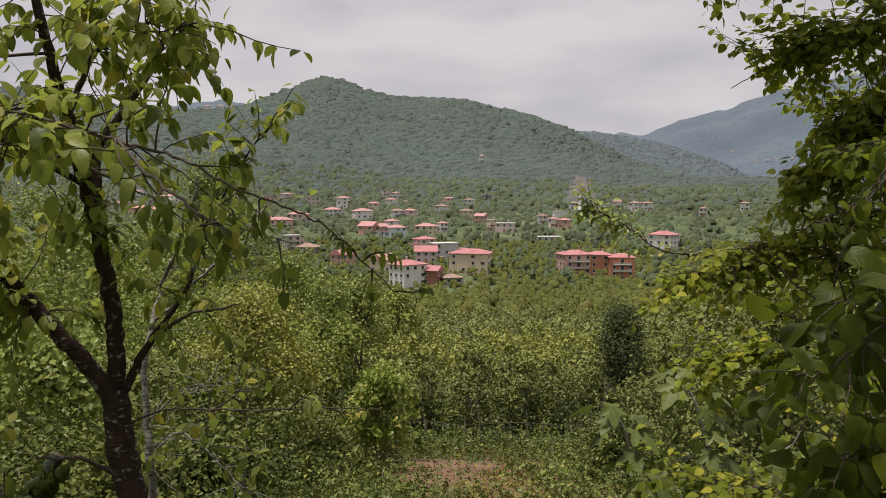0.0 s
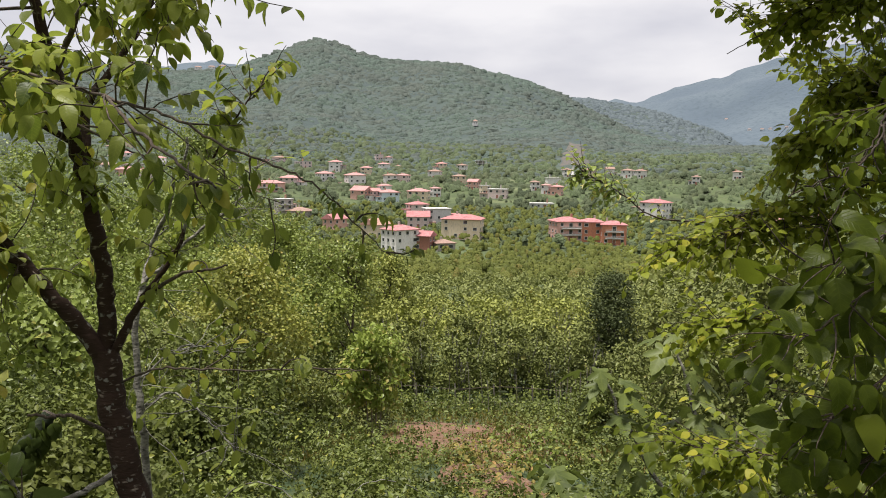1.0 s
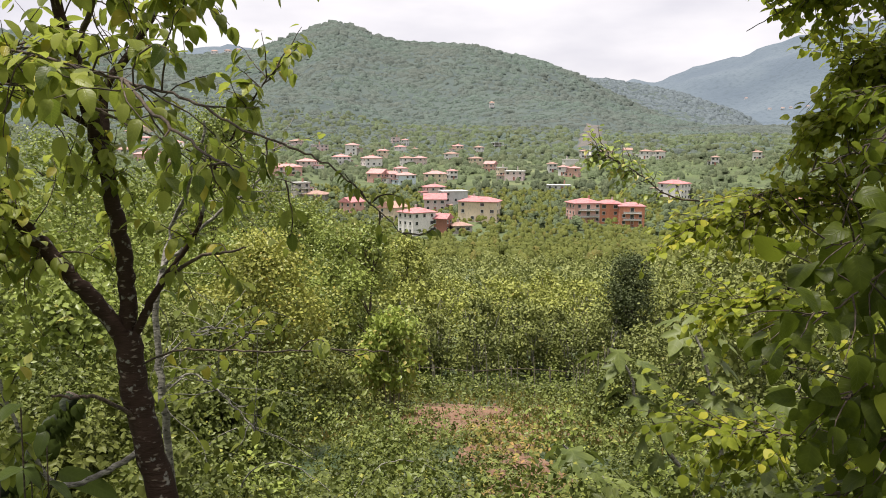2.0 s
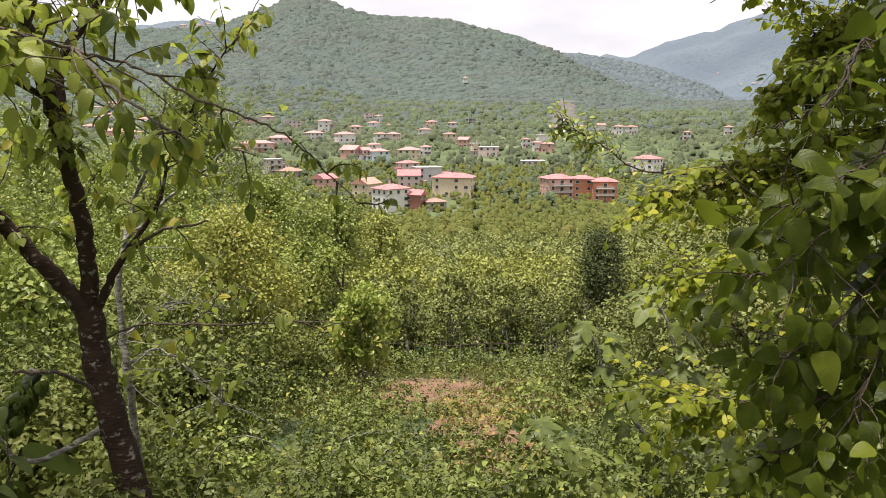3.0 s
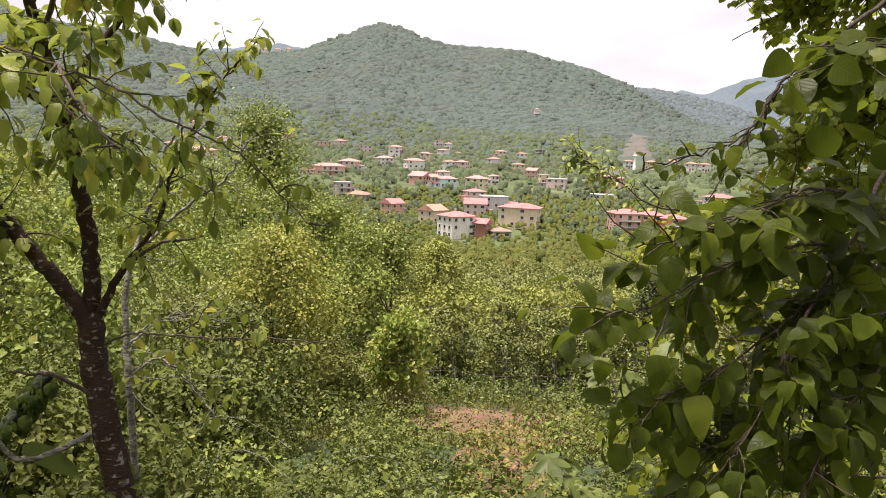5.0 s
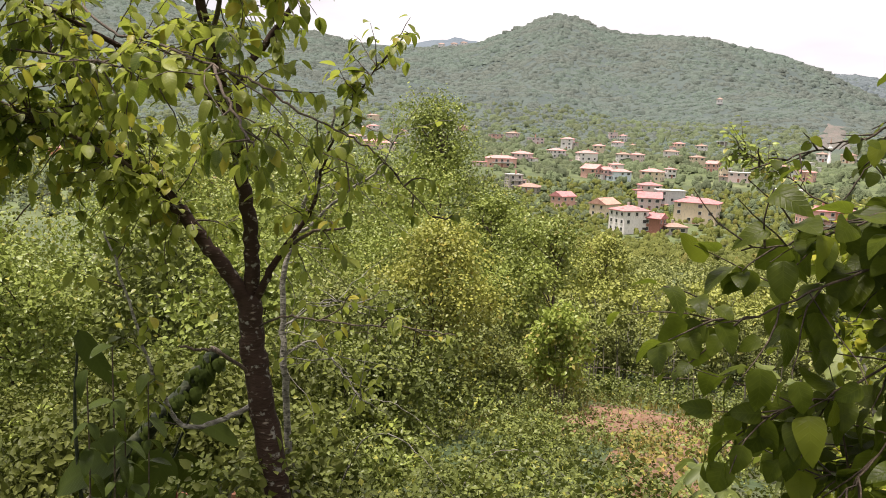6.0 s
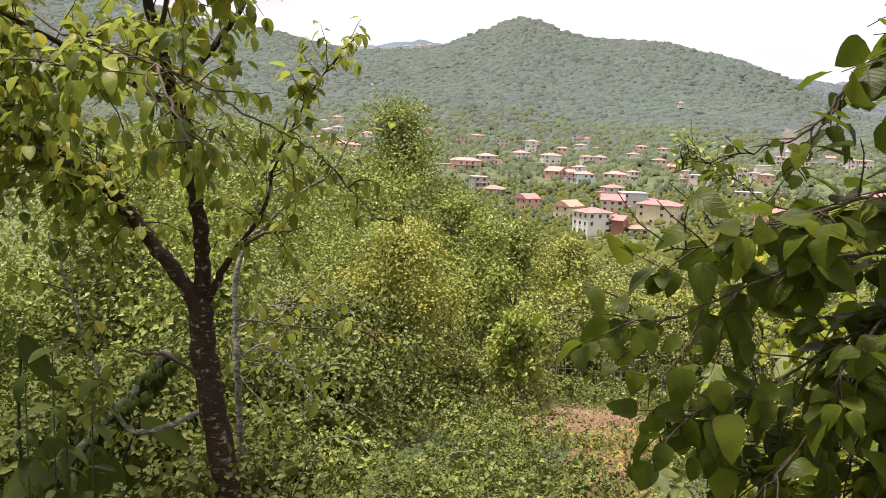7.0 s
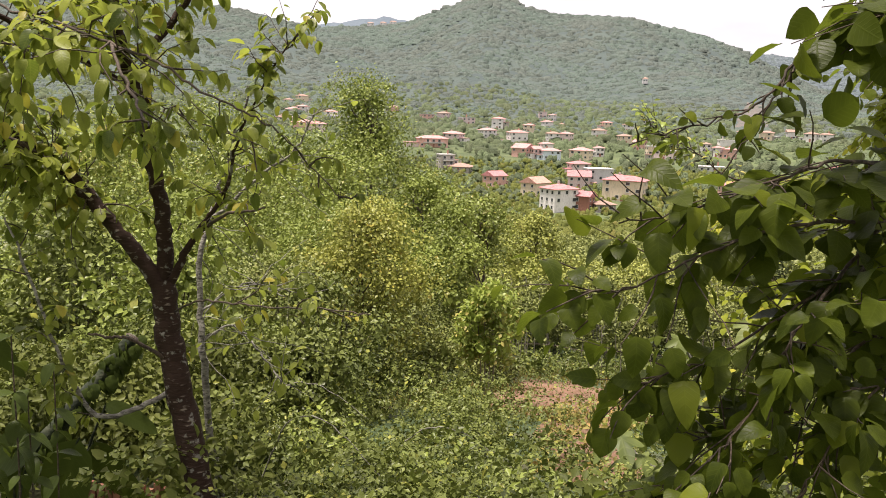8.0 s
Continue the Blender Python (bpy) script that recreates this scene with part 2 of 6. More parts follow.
WALLS = {"white": plaster("white_plaster", (0.76, 0.73, 0.71)), "cream": plaster("cream_plaster", (0.72, 0.60, 0.45)),
         "pink": plaster("pink_plaster", (0.66, 0.40, 0.34)), "blush": plaster("blush_plaster", (0.70, 0.56, 0.54)),
         "grey": plaster("grey_plaster", (0.58, 0.58, 0.58)), "sky": plaster("pale_blue_plaster", (0.60, 0.68, 0.76)),
         "orange": plaster("orange_plaster", (0.60, 0.25, 0.15)), "ochre": plaster("ochre_plaster", (0.68, 0.42, 0.16)),
         "brick": plaster("bare_brick", (0.38, 0.20, 0.15)), "stone": plaster("bare_concrete", (0.42, 0.38, 0.34)),
         "timber": plaster("red_brown_boards", (0.33, 0.15, 0.11))}


def tile_material(name, a, b):
    """Roof tiles: rows down the slope, uneven firing."""
    m, n, l, bsdf = material(name)
    rows = n.new("ShaderNodeTexWave")
    rows.inputs["Scale"].default_value, rows.inputs["Distortion"].default_value = 1.6, 0.6
    c = n.new("ShaderNodeTexCoord")
    l.new(c.outputs["Object"], rows.inputs["Vector"])
    col = mixed(n, l, stepped(n, l, noise_node(n, l, 1.2, 5), 0.3, 0.7), a, b)
    col = mixed(n, l, stepped(n, l, noise_node(n, l, 0.35, 3), 0.58, 0.75), col, tuple(v * 0.6 for v in a))
    l.new(col, bsdf.inputs["Base Color"])
    bsdf.inputs["Roughness"].default_value = 0.75
    bumped(n, l, bsdf, rows.outputs["Fac"], 0.6, 0.08)
    return m


TILES = {"red": tile_material("red_roof_tile", (0.40, 0.135, 0.140), (0.47, 0.23, 0.225)),
         "orange": tile_material("orange_roof_tile", (0.40, 0.20, 0.15), (0.46, 0.29, 0.23)),
         "pale red": tile_material("pale_roof_tile", (0.42, 0.19, 0.18), (0.52, 0.30, 0.28)),
         "brown": tile_material("weathered_roof_tile", (0.25, 0.15, 0.12), (0.36, 0.24, 0.19))}
CONCRETE = rough_surface("concrete", (0.45, 0.44, 0.42), (0.58, 0.57, 0.55), 0.6, (0.33, 0.32, 0.30), 0.9, 0.2, 0.02)
FRAME_WHITE = rough_surface("white_window_frame", (0.72, 0.72, 0.72), (0.64, 0.64, 0.63), 1.0, None, 0.5, 0.1, 0.005)
RAIL = rough_surface("painted_rail", (0.35, 0.34, 0.33), (0.5, 0.48, 0.46), 2.0, None, 0.6, 0.1, 0.005)


def pane_material():
    m, n, l, bsdf = material("dark_window_glass")
    l.new(mixed(n, l, noise_node(n, l, 0.6, 2), (0.02, 0.023, 0.027), (0.09, 0.095, 0.10)), bsdf.inputs["Base Color"])
    bsdf.inputs["Roughness"].default_value = 0.08
    return m


PANE = pane_material()

# ---- lie of the land ----
# compass: bearing in degrees, 0 straight ahead (+y), positive to the right (+x)
def table(rows, v):
    """Smooth interpolation through (key, value) rows."""
    if v <= rows[0][0]:
        return rows[0][1]
    for (a, p), (b, q) in zip(rows, rows[1:]):
        if v <= b:
            u = (v - a) / (b - a)
            return p + (q - p) * u
    return rows[-1][1]


def wave(x, y, s):
    """Cheap rolling noise, about -1 to 1."""
    x, y = x / s, y / s
    return (math.sin(x * 1.7 + 1.3 * math.sin(y * 1.1 + .5)) + math.sin(y * 1.9 + 1.7 * math.sin(x * .8 + 2.1)) + math.sin((x + y) * 1.3 + 4.0)) / 3


VALLEY = [(0, -1.6), (2, -1.75), (4, -2.4), (8, -3.25), (14, -5.1), (21, -6.9), (27, -7.6), (60, -12.5), (150, -23), (255, -32.5),
          (300, -33), (480, -22), (560, -12), (640, -4), (760, 4)]
CREST = [(-90, 14), (-60, 12), (-45, 10.5), (-38, 9), (-33, 7.6), (-29.2, 6.9), (-27.2, 6.85), (-25.7, 6.7), (-24.1, 6.3), (-22.1, 6.0), (-20.1, 5.85), (-17.6, 6.05), (-15.6, 6.2),
         (-14, 6.55), (-12.7, 7.1), (-11.3, 7.65), (-9.9, 8.25), (-8.6, 8.6), (-7.3, 8.3), (-5.7, 7.66), (-4, 7.27), (-1.2, 7.12), (1.3, 6.97), (3.4, 6.36), (5.2, 6.05),
         (6.2, 5.8), (8.7, 4.8), (10.5, 3.9), (13.2, 2.6), (16, 1.5), (18, 0.7), (24, -0.3), (35, -0.5), (90, 0)]
CREST_TWO = [(-90, 3), (0, 3.5), (8.6, 4.8), (11, 4.6), (13.4, 4.2), (15.7, 3.65), (17.6, 3.0), (19.5, 2.3), (21.3, 1.2), (25, 0.2), (90, 0)]
CREST_FAR = [(-90, 5), (-20, 6.1), (-17.7, 6.5), (-16, 6.75), (-14.5, 6.6), (0, 3), (10, 4.2), (12.6, 4.55), (14.2, 4.3), (15.7, 5.05), (18, 5.7), (19.8, 6.0), (20.9, 6.5), (25, 7.6), (32, 8.2), (60, 9), (90, 7)]


def ground_z(x, y):
    r = math.hypot(x, y)
    az = math.degrees(math.atan2(x, y))
    z = table(VALLEY, r)
    if r > 30:
        z += wave(x, y, 45) * min(1.6, (r - 30) / 60) + (wave(x, y, 130) * min(5, (r - 300) / 60) if r > 300 else 0)
    turn = min(1, max(0, (abs(az) - 70) / 50))
    if turn:
        z = z * (1 - turn) + turn * (-1.6 + 0.12 * min(r, 300))
    for rows, near, far, rough in ((CREST, 700, 1600, 30), (CREST_TWO, 1500, 2500, 30)):
        if r > near:
            top = far * math.tan(math.radians(table(rows, az)))
            u = (r - near) / (far - near)
            if u < 1:
                ramp = u * u * (1.9 - 0.9 * u) * 0.35 + 0.65 * u
                fold = math.sin(min(u, 1) * math.pi)
                h = (top - 4) * ramp + 4 + rough * fold * (wave(x, y, 210) + 0.5 * wave(y, x, 90))
            else:
                h = top - (r - far) * 0.6
            z += max(0, h - z) * min(1, max(0, u) / 0.22)
    return z

# ---- building tools ----
rng = np.random.default_rng(7)


def mesh_of(name, verts, faces, mat, smooth=True, flat=None):
    """A mesh from arrays; faces all have the same number of corners. flat: the leaf whose own plane gives the coordinates."""
    me = bpy.data.meshes.new(name)
    verts, faces = np.asarray(verts, dtype=np.float32), np.asarray(faces, dtype=np.int32)
    me.vertices.add(len(verts))
    me.vertices.foreach_set("co", verts.ravel())
    me.loops.add(faces.size)
    me.loops.foreach_set("vertex_index", faces.ravel())
    me.polygons.add(len(faces))
    me.polygons.foreach_set("loop_start", np.arange(0, faces.size, faces.shape[1], dtype=np.int32))
    me.polygons.foreach_set("use_smooth", np.full(len(faces), smooth))
    if flat is not None:
        uv = np.tile(flat[0][:, :2], (len(verts) // len(flat[0]), 1)).astype(np.float32)
        me.uv_layers.new(name="leaf").data.foreach_set("uv", uv[faces.ravel()].ravel())
    me.update(calc_edges=True)
    me.materials.append(mat)
    return me


def part_of(name, me, parent=None, label=""):
    ob = new(name, me)
    if parent:
        ob.parent = parent
    return tagged(ob, label)


def part(name, bm, mat, parent, label="", smooth=False):
    me = bpy.data.meshes.new(name)
    bm.to_mesh(me)
    bm.free()
    me.materials.append(mat)
    for p in me.polygons:
        p.use_smooth = smooth
    return part_of(name, me, parent, label)


def unit(v):
    v = np.asarray(v, dtype=float)
    return v / np.maximum(np.linalg.norm(v, axis=-1, keepdims=True), 1e-9)


def blade(rows, width, curl, fold, power=1.0, wave_edge=0.0, full=0.72):
    """A leaf 1 long, base at the origin, along +y, face up +z: (verts, triangles)."""
    v, f = [], []
    for i in range(rows + 1):
        u = i / rows
        w = width * (math.sin(math.pi * u ** power) ** full if 0 < u < 1 else 0.015)
        z = -curl * u * u
        e = wave_edge * math.sin(u * 17)
        v += [(-w, u - 0.05 * w, z + fold * w + e), (0, u, z), (w, u - 0.05 * w, z + fold * w - e)]
        if i:
            a, b = 3 * (i - 1), 3 * i
            for s in (0, 1):
                f += [(a + s, a + s + 1, b + s + 1), (a + s, b + s + 1, b + s)]
    return np.array(v), np.array(f)


def kite(width, curl, fold):
    """The plainest leaf: two triangles, folded along the rib."""
    return np.array([(0, 0, 0), (-width, 0.45, fold * width), (0, 1, -curl), (width, 0.45, fold * width)]), np.array([(0, 2, 1), (0, 3, 2)])


def oval(width, curl, fold):
    """A plain rounded leaf: four triangles, folded along the rib, with a pointed tip."""
    v = [(0, 0, 0), (-width, 0.30, fold * width), (-width * 0.78, 0.68, fold * width * 0.8 - curl * 0.4), (0, 1, -curl), (width * 0.78, 0.68, fold * width * 0.8 - curl * 0.4), (width, 0.30, fold * width)]
    return np.array(v), np.array([(0, 2, 1), (0, 3, 2), (0, 4, 3), (0, 5, 4)])


KITE = kite(0.34, 0.12, 0.24)
OVAL = oval(0.33, 0.22, 0.4)


def trefoil():
    """A bramble leaf: three folded leaflets on one stalk."""
    pairs = []
    for turn, reach, size in ((0.0, 0.25, 0.75), (1.15, 0.15, 0.62), (-1.15, 0.15, 0.62)):
        v, f = kite(0.35, 0.16, 0.28)
        v = v * size
        v = np.stack([v[:, 0] * math.cos(turn) + (v[:, 1] + reach) * math.sin(turn), (v[:, 1] + reach) * math.cos(turn) - v[:, 0] * math.sin(turn), v[:, 2] - 0.12 * abs(turn) * v[:, 1]], -1)
        pairs.append((v, f))
    n = len(pairs[0][0])
    return np.concatenate([p[0] for p in pairs]), np.concatenate([p[1] + n * i for i, p in enumerate(pairs)])


TREFOIL = trefoil()
LEAFLET = blade(2, 0.32, 0.2, 0.3, 0.85)
CHERRY_LEAF = blade(7, 0.29, 0.22, 0.30, 0.85, 0.012)
BROAD_LEAF = blade(9, 0.42, 0.22, 0.20, 0.74, 0.016, 0.66)


def scatter(template, place, axis, face, size):
    """Copies of a leaf at many places, as (verts, faces)."""
    tv, tf = template
    axis = unit(axis)
    side = unit(np.cross(axis, face))
    up = np.cross(side, axis)
    size = np.broadcast_to(size, len(place))[:, None, None]
    v = (tv[None, :, 0:1] * side[:, None] + tv[None, :, 1:2] * axis[:, None] + tv[None, :, 2:3] * up[:, None]) * size + np.asarray(place)[:, None]
    f = tf[None] + (np.arange(len(place)) * len(tv))[:, None, None]
    return v.reshape(-1, 3), f.reshape(-1, tf.shape[1])


def joined(pairs):
    vs, fs, n = [], [], 0
    for v, f in pairs:
        vs.append(v)
        fs.append(f + n)
        n += len(v)
    return np.concatenate(vs), np.concatenate(fs)


def ball(n):
    return unit(rng.normal(size=(n, 3)))


def tube(line, radii, sides=7, knob=0.0):
    """A tapered, slightly uneven stem along a line of points."""
    line = np.asarray(line, dtype=float)
    t = unit(np.gradient(line, axis=0))
    ref = np.array([0.31, 0.83, 0.47])
    a = unit(np.cross(t, ref))
    b = np.cross(t, a)
    ang = np.arange(sides) * 2 * math.pi / sides
    rad = np.asarray(radii, dtype=float)[:, None] * (1 + knob * rng.normal(size=(len(line), sides)))
    ring = line[:, None] + rad[..., None] * (np.cos(ang)[None, :, None] * a[:, None] + np.sin(ang)[None, :, None] * b[:, None])
    n = len(line)
    f = [(i * sides + k, i * sides + (k + 1) % sides, (i + 1) * sides + (k + 1) % sides, (i + 1) * sides + k) for i in range(n - 1) for k in range(sides)]
    return ring.reshape(-1, 3), np.array(f)


def smooth_line(points, per=6, jitter=0.0):
    """A Catmull-Rom line through points, with a little wander."""
    p = np.asarray(points, dtype=float)
    p = np.vstack([2 * p[0] - p[1], p, 2 * p[-1] - p[-2]])
    out = []
    for i in range(1, len(p) - 2):
        for k in range(per):
            u = k / per
            out.append(0.5 * (2 * p[i] + (p[i + 1] - p[i - 1]) * u + (2 * p[i - 1] - 5 * p[i] + 4 * p[i + 1] - p[i + 2]) * u * u
                              + (-p[i - 1] + 3 * p[i] - 3 * p[i + 1] + p[i + 2]) * u ** 3))
    out.append(p[-2])
    out = np.array(out)
    if jitter:
        out[1:-1] += rng.normal(scale=jitter, size=(len(out) - 2, 3))
    return out


def grow(start, heading, length, steps, bend=0.25, lift=0.0):
    """A wandering twig."""
    p, d = np.asarray(start, dtype=float), unit(heading)
    out = [p]
    for _ in range(steps):
        d = unit(d + rng.normal(scale=bend, size=3) + np.array([0, 0, lift]))
        p = p + d * length / steps
        out.append(p)
    return np.array(out)


def clumped(count, clumps, spread, inner=0.55, flat=0.8):
    """Points and outward directions on the shells of many overlapping clumps."""
    which = rng.integers(len(clumps), size=count)
    out = ball(count)
    out[:, 2] = np.where(out[:, 2] < -0.35, -out[:, 2], out[:, 2])
    c, r = clumps[which, :3], clumps[which, 3:4]
    reach = inner + (1 - inner) * rng.random((count, 1)) ** 0.6
    return c + out * r * reach * np.array([1, 1, flat]) + rng.normal(scale=spread, size=(count, 3)), out


def crown_clumps(width, height, number, shape="round", fine=1.0):
    """Clump centres that fill a crown standing on z=0, with their sizes."""
    rows = []
    for _ in range(number):
        u = rng.random()
        if shape == "tall":
            reach = 0.5 * width * (0.35 + 0.65 * math.sin(math.pi * min(1, 0.12 + 0.88 * u)) ** 0.7)
        elif shape == "column":
            reach = 0.5 * width * (1 - 0.75 * u ** 1.6)
        else:
            reach = 0.5 * width * math.sqrt(max(0.08, 1 - (2 * u - 0.9) ** 2 * 0.85))
        a, k = rng.random() * 6.283, math.sqrt(rng.random()) * 0.85
        s = width * rng.uniform(0.13, 0.24) * fine
        rows.append((reach * k * math.cos(a), reach * k * math.sin(a), height * (0.05 + 0.88 * u), s))
    return np.array(rows)


def core(clumps, count, size, shape=KITE):
    """Larger leaves deep inside the clumps, which close them off."""
    which = rng.integers(len(clumps), size=count)
    out = ball(count)
    p = clumps[which, :3] + out * clumps[which, 3:4] * 0.3 - (0, 0, size * 0.3)
    return scatter(shape, p, rng.normal(size=p.shape), unit(out + rng.normal(scale=0.4, size=p.shape)), size * rng.uniform(0.8, 1.2, count))


def leaf_mesh(name, mat, clumps, count, size, template=KITE, droop=0.5, spread=0.05, inner=0.55):
    p, out = clumped(count, clumps, spread, inner)
    axis = unit(out * 0.6 + rng.normal(scale=0.55, size=p.shape) + np.array([0, 0, -droop]))
    face = unit(out * 1.2 + np.array([0, 0, 0.25]) + rng.normal(scale=0.20, size=p.shape))
    outer = scatter(template, p, axis, face, size * rng.uniform(0.6, 1.25, count))
    return mesh_of(name, *joined([outer, core(clumps, count // 6, size * 1.8, OVAL if len(template[1]) > 2 else KITE)]), mat)


def tree(name, x, y, width, height, leaves, size, mat, label, category="tree", clear=0.25, shape="round", number=26, bark=TWIG, trunk=0.05,
         template=KITE, stems=1, droop=0.25, sink=0.0):
    """A tree or shrub of its own: trunk, limbs and a ragged crown."""
    root = new(name)
    root.location = (x, y, ground_z(x, y) - sink)
    base = height * clear
    clumps = crown_clumps(width, height - base, number, shape)
    clumps[:, 2] += base
    for s in range(stems):
        foot = np.array([rng.normal() * 0.05 * width * (stems > 1), rng.normal() * 0.05 * width * (stems > 1), -0.15])
        top = np.array([rng.normal() * 0.08 * width, rng.normal() * 0.08 * width, height * 0.86])
        line = smooth_line([foot, foot * 0.7 + top * 0.3 + rng.normal(scale=0.02 * width, size=3), top], 6)
        part_of("trunk", mesh_of("trunk", *tube(line, np.linspace(trunk, trunk * 0.22, len(line)), 7, 0.05), bark), root)
        if s == 0:
            main = line
    for c in clumps[::3]:
        k = int(np.argmin(np.abs(main[:, 2] - (c[2] - 0.22 * width))))
        line = smooth_line([main[k], (main[k] + c[:3]) / 2 + rng.normal(scale=0.05 * width, size=3) + (0, 0, 0.04 * width), c[:3]], 4)
        part_of("limb", mesh_of("limb", *tube(line, np.linspace(trunk * 0.4, trunk * 0.1, len(line)), 5), bark), root)
    part_of("crown", leaf_mesh("crown", mat, clumps, leaves, size, template, droop, 0.03 * width), root)
    return tagged(root, label, category)


def box(bm, x0, x1, y0, y1, z0, z1):
    v = [bm.verts.new((x, y, z)) for z in (z0, z1) for y in (y0, y1) for x in (x0, x1)]
    for f in ((0, 2, 3, 1), (4, 5, 7, 6), (0, 1, 5, 4), (2, 6, 7, 3), (0, 4, 6, 2), (1, 3, 7, 5)):
        bm.faces.new([v[i] for i in f])


def boxes(*rows):
    bm = bmesh.new()
    for r in rows:
        box(bm, *r)
    return bm


# ---- the land: one sheet from the feet to the horizon ----
def build_ground():
    az = np.concatenate([np.arange(-180, -52, 8), np.arange(-52, 36, 0.6), np.arange(36, 180, 8)])
    rad = np.concatenate([[0.002, 0.5], np.geomspace(1.2, 40, 46), np.geomspace(42, 600, 70), np.geomspace(608, 1640, 90), np.geomspace(1665, 4900, 60)])
    v = []
    for r in rad:
        for a in az:
            x, y = r * math.sin(math.radians(a)), r * math.cos(math.radians(a))
            if r < 1:
                x, y = x + 0.2 * (1 - r), y - 0.45 * (1 - r)
            z = ground_z(x, y)
            if r < 40:
                z += 0.05 * wave(x, y, 0.9) + 0.03 * wave(y, x, 0.37)
            v.append((x, y, z))
    n = len(az)
    i, k = np.meshgrid(np.arange(len(rad) - 1), np.arange(n), indexing="ij")
    q = np.stack([i * n + k, (i + 1) * n + k, (i + 1) * n + (k + 1) % n, i * n + (k + 1) % n], -1).reshape(-1, 4)[:, ::-1]
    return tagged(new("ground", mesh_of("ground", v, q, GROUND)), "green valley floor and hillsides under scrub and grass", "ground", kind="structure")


build_ground()


def blob():
    """The upper part of a lumpy tree crown, unit size."""
    bm = bmesh.new()
    bmesh.ops.create_icosphere(bm, subdivisions=1, radius=1)
    bmesh.ops.delete(bm, geom=[q for q in bm.verts if q.co.z < -0.6], context="VERTS")
    bm.verts.ensure_lookup_table()
    v = np.array([q.co for q in bm.verts])
    f = np.array([[q.index for q in p.verts] for p in bm.faces])
    bm.free()
    return v, f


BLOB = blob()


def cap():
    """The domed top of a far tree crown, unit size."""
    a = np.arange(5) * math.pi * 0.4
    v = [(0, 0, 1.0)] + [(0.68 * math.cos(t), 0.68 * math.sin(t), 0.68) for t in a] + [(math.cos(t + 0.6), math.sin(t + 0.6), -0.5) for t in a]
    f = [(0, 1 + i, 1 + (i + 1) % 5) for i in range(5)]
    for i in range(5):
        k = (i + 1) % 5
        f += [(1 + i, 6 + i, 1 + k), (1 + k, 6 + i, 6 + k)]
    return np.array(v), np.array(f)


CAP = cap()


def wood(name, mat, label, count, az, rad, size, tall, keep=lambda x, y, r, a: True, shape=BLOB, low=0.1):
    """Far wood: thousands of uneven crowns standing on the slope."""
    tv, tf = shape
    rows = []
    while len(rows) < count:
        a, r = rng.uniform(*az), math.sqrt(rng.uniform(rad[0] ** 2, rad[1] ** 2))
        x, y = r * math.sin(math.radians(a)), r * math.cos(math.radians(a))
        if keep(x, y, r, a):
            s = size * (0.55 + 1.1 * rng.random() ** 2) * (0.68 + 0.37 * min(1, max(0, (r - 600) / 1000)))
            rows.append((x, y, ground_z(x, y) + s * low, s, s * tall * rng.uniform(0.75, 1.3)))
    rows = np.array(rows)
    lump = 1 + rng.normal(scale=0.15, size=(len(rows), len(tv), 1))
    stretch = np.concatenate([rng.uniform(0.7, 1.35, (len(rows), 1, 2)), np.ones((len(rows), 1, 1))], -1)
    v = tv[None] * lump * stretch * rows[:, None, [3, 3, 4]] + rows[:, None, :3]
    f = tf[None] + (np.arange(len(rows)) * len(tv))[:, None, None]
    return tagged(new(name, mesh_of(name, v.reshape(-1, 3), f.reshape(-1, 3), mat)), label, "woodland", kind="stuff")


def off_slip(x, y, r, a):
    """Clear of the landslip and of the slope just below it."""
    return not (abs(a - 9.8) < 1.25 - 0.75 * (r - 665) / 285 + 0.4 * wave(x, y, 14) and 590 < r < 955)


def on_hill(x, y, r, a):
    return r > 560 + 60 * wave(x, y, 60) + 170 * rng.random() ** 2 and off_slip(x, y, r, a)



wood("hill_wood", WOODS_HAZE, "dense mixed green woodland covering the valley hill", 23000, (-43, 26), (600, 1650), 6.4, 0.50, on_hill, CAP, -0.16)
wood("scrub_belt", LEAF_VILLAGE, "green scrub between the village and the hill wood", 6500, (-43, 28), (500, 860), 3.6, 0.72, off_slip, shape=CAP)
wood("ridge_wood", WOODS_HAZE_BLUE, "haze-blue green woodland on the second ridge", 6500, (4, 30), (1650, 2540), 8.2, 0.45, shape=CAP, low=-0.16)


def range_z(a, r):
    u = (r - 3000) / 1500
    x, y = r * math.sin(math.radians(a)), r * math.cos(math.radians(a))
    top = 4500 * math.tan(math.radians(table(CREST_FAR, a) + 0.05 * math.sin(a * 3.1) + 0.03 * math.sin(a * 7.7)))
    return -60 + (top + 60) * u ** 0.9 + 55 * math.sin(math.pi * u) * (wave(x, y, 330) + 0.6 * wave(y, x, 140))


def distant_range():
    """The distant mountain, a plain backdrop behind both ridges."""
    az, deep = np.arange(-70, 80, 0.5), np.linspace(0, 1, 26)
    v = []
    for u in deep:
        for a in az:
            r = 3000 + 1500 * u
            x, y = r * math.sin(math.radians(a)), r * math.cos(math.radians(a))
            v.append((x, y, range_z(a, r)))
    n = len(az)
    i, k = np.meshgrid(np.arange(len(deep) - 1), np.arange(n - 1), indexing="ij")
    q = np.stack([i * n + k, (i + 1) * n + k, (i + 1) * n + k + 1, i * n + k + 1], -1).reshape(-1, 4)[:, ::-1]
    return tagged(new("backdrop", mesh_of("backdrop", v, q, HAZY_MOUNTAIN)), "distant wooded mountain in blue-grey haze under cloud", "mountain", kind="structure")


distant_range()


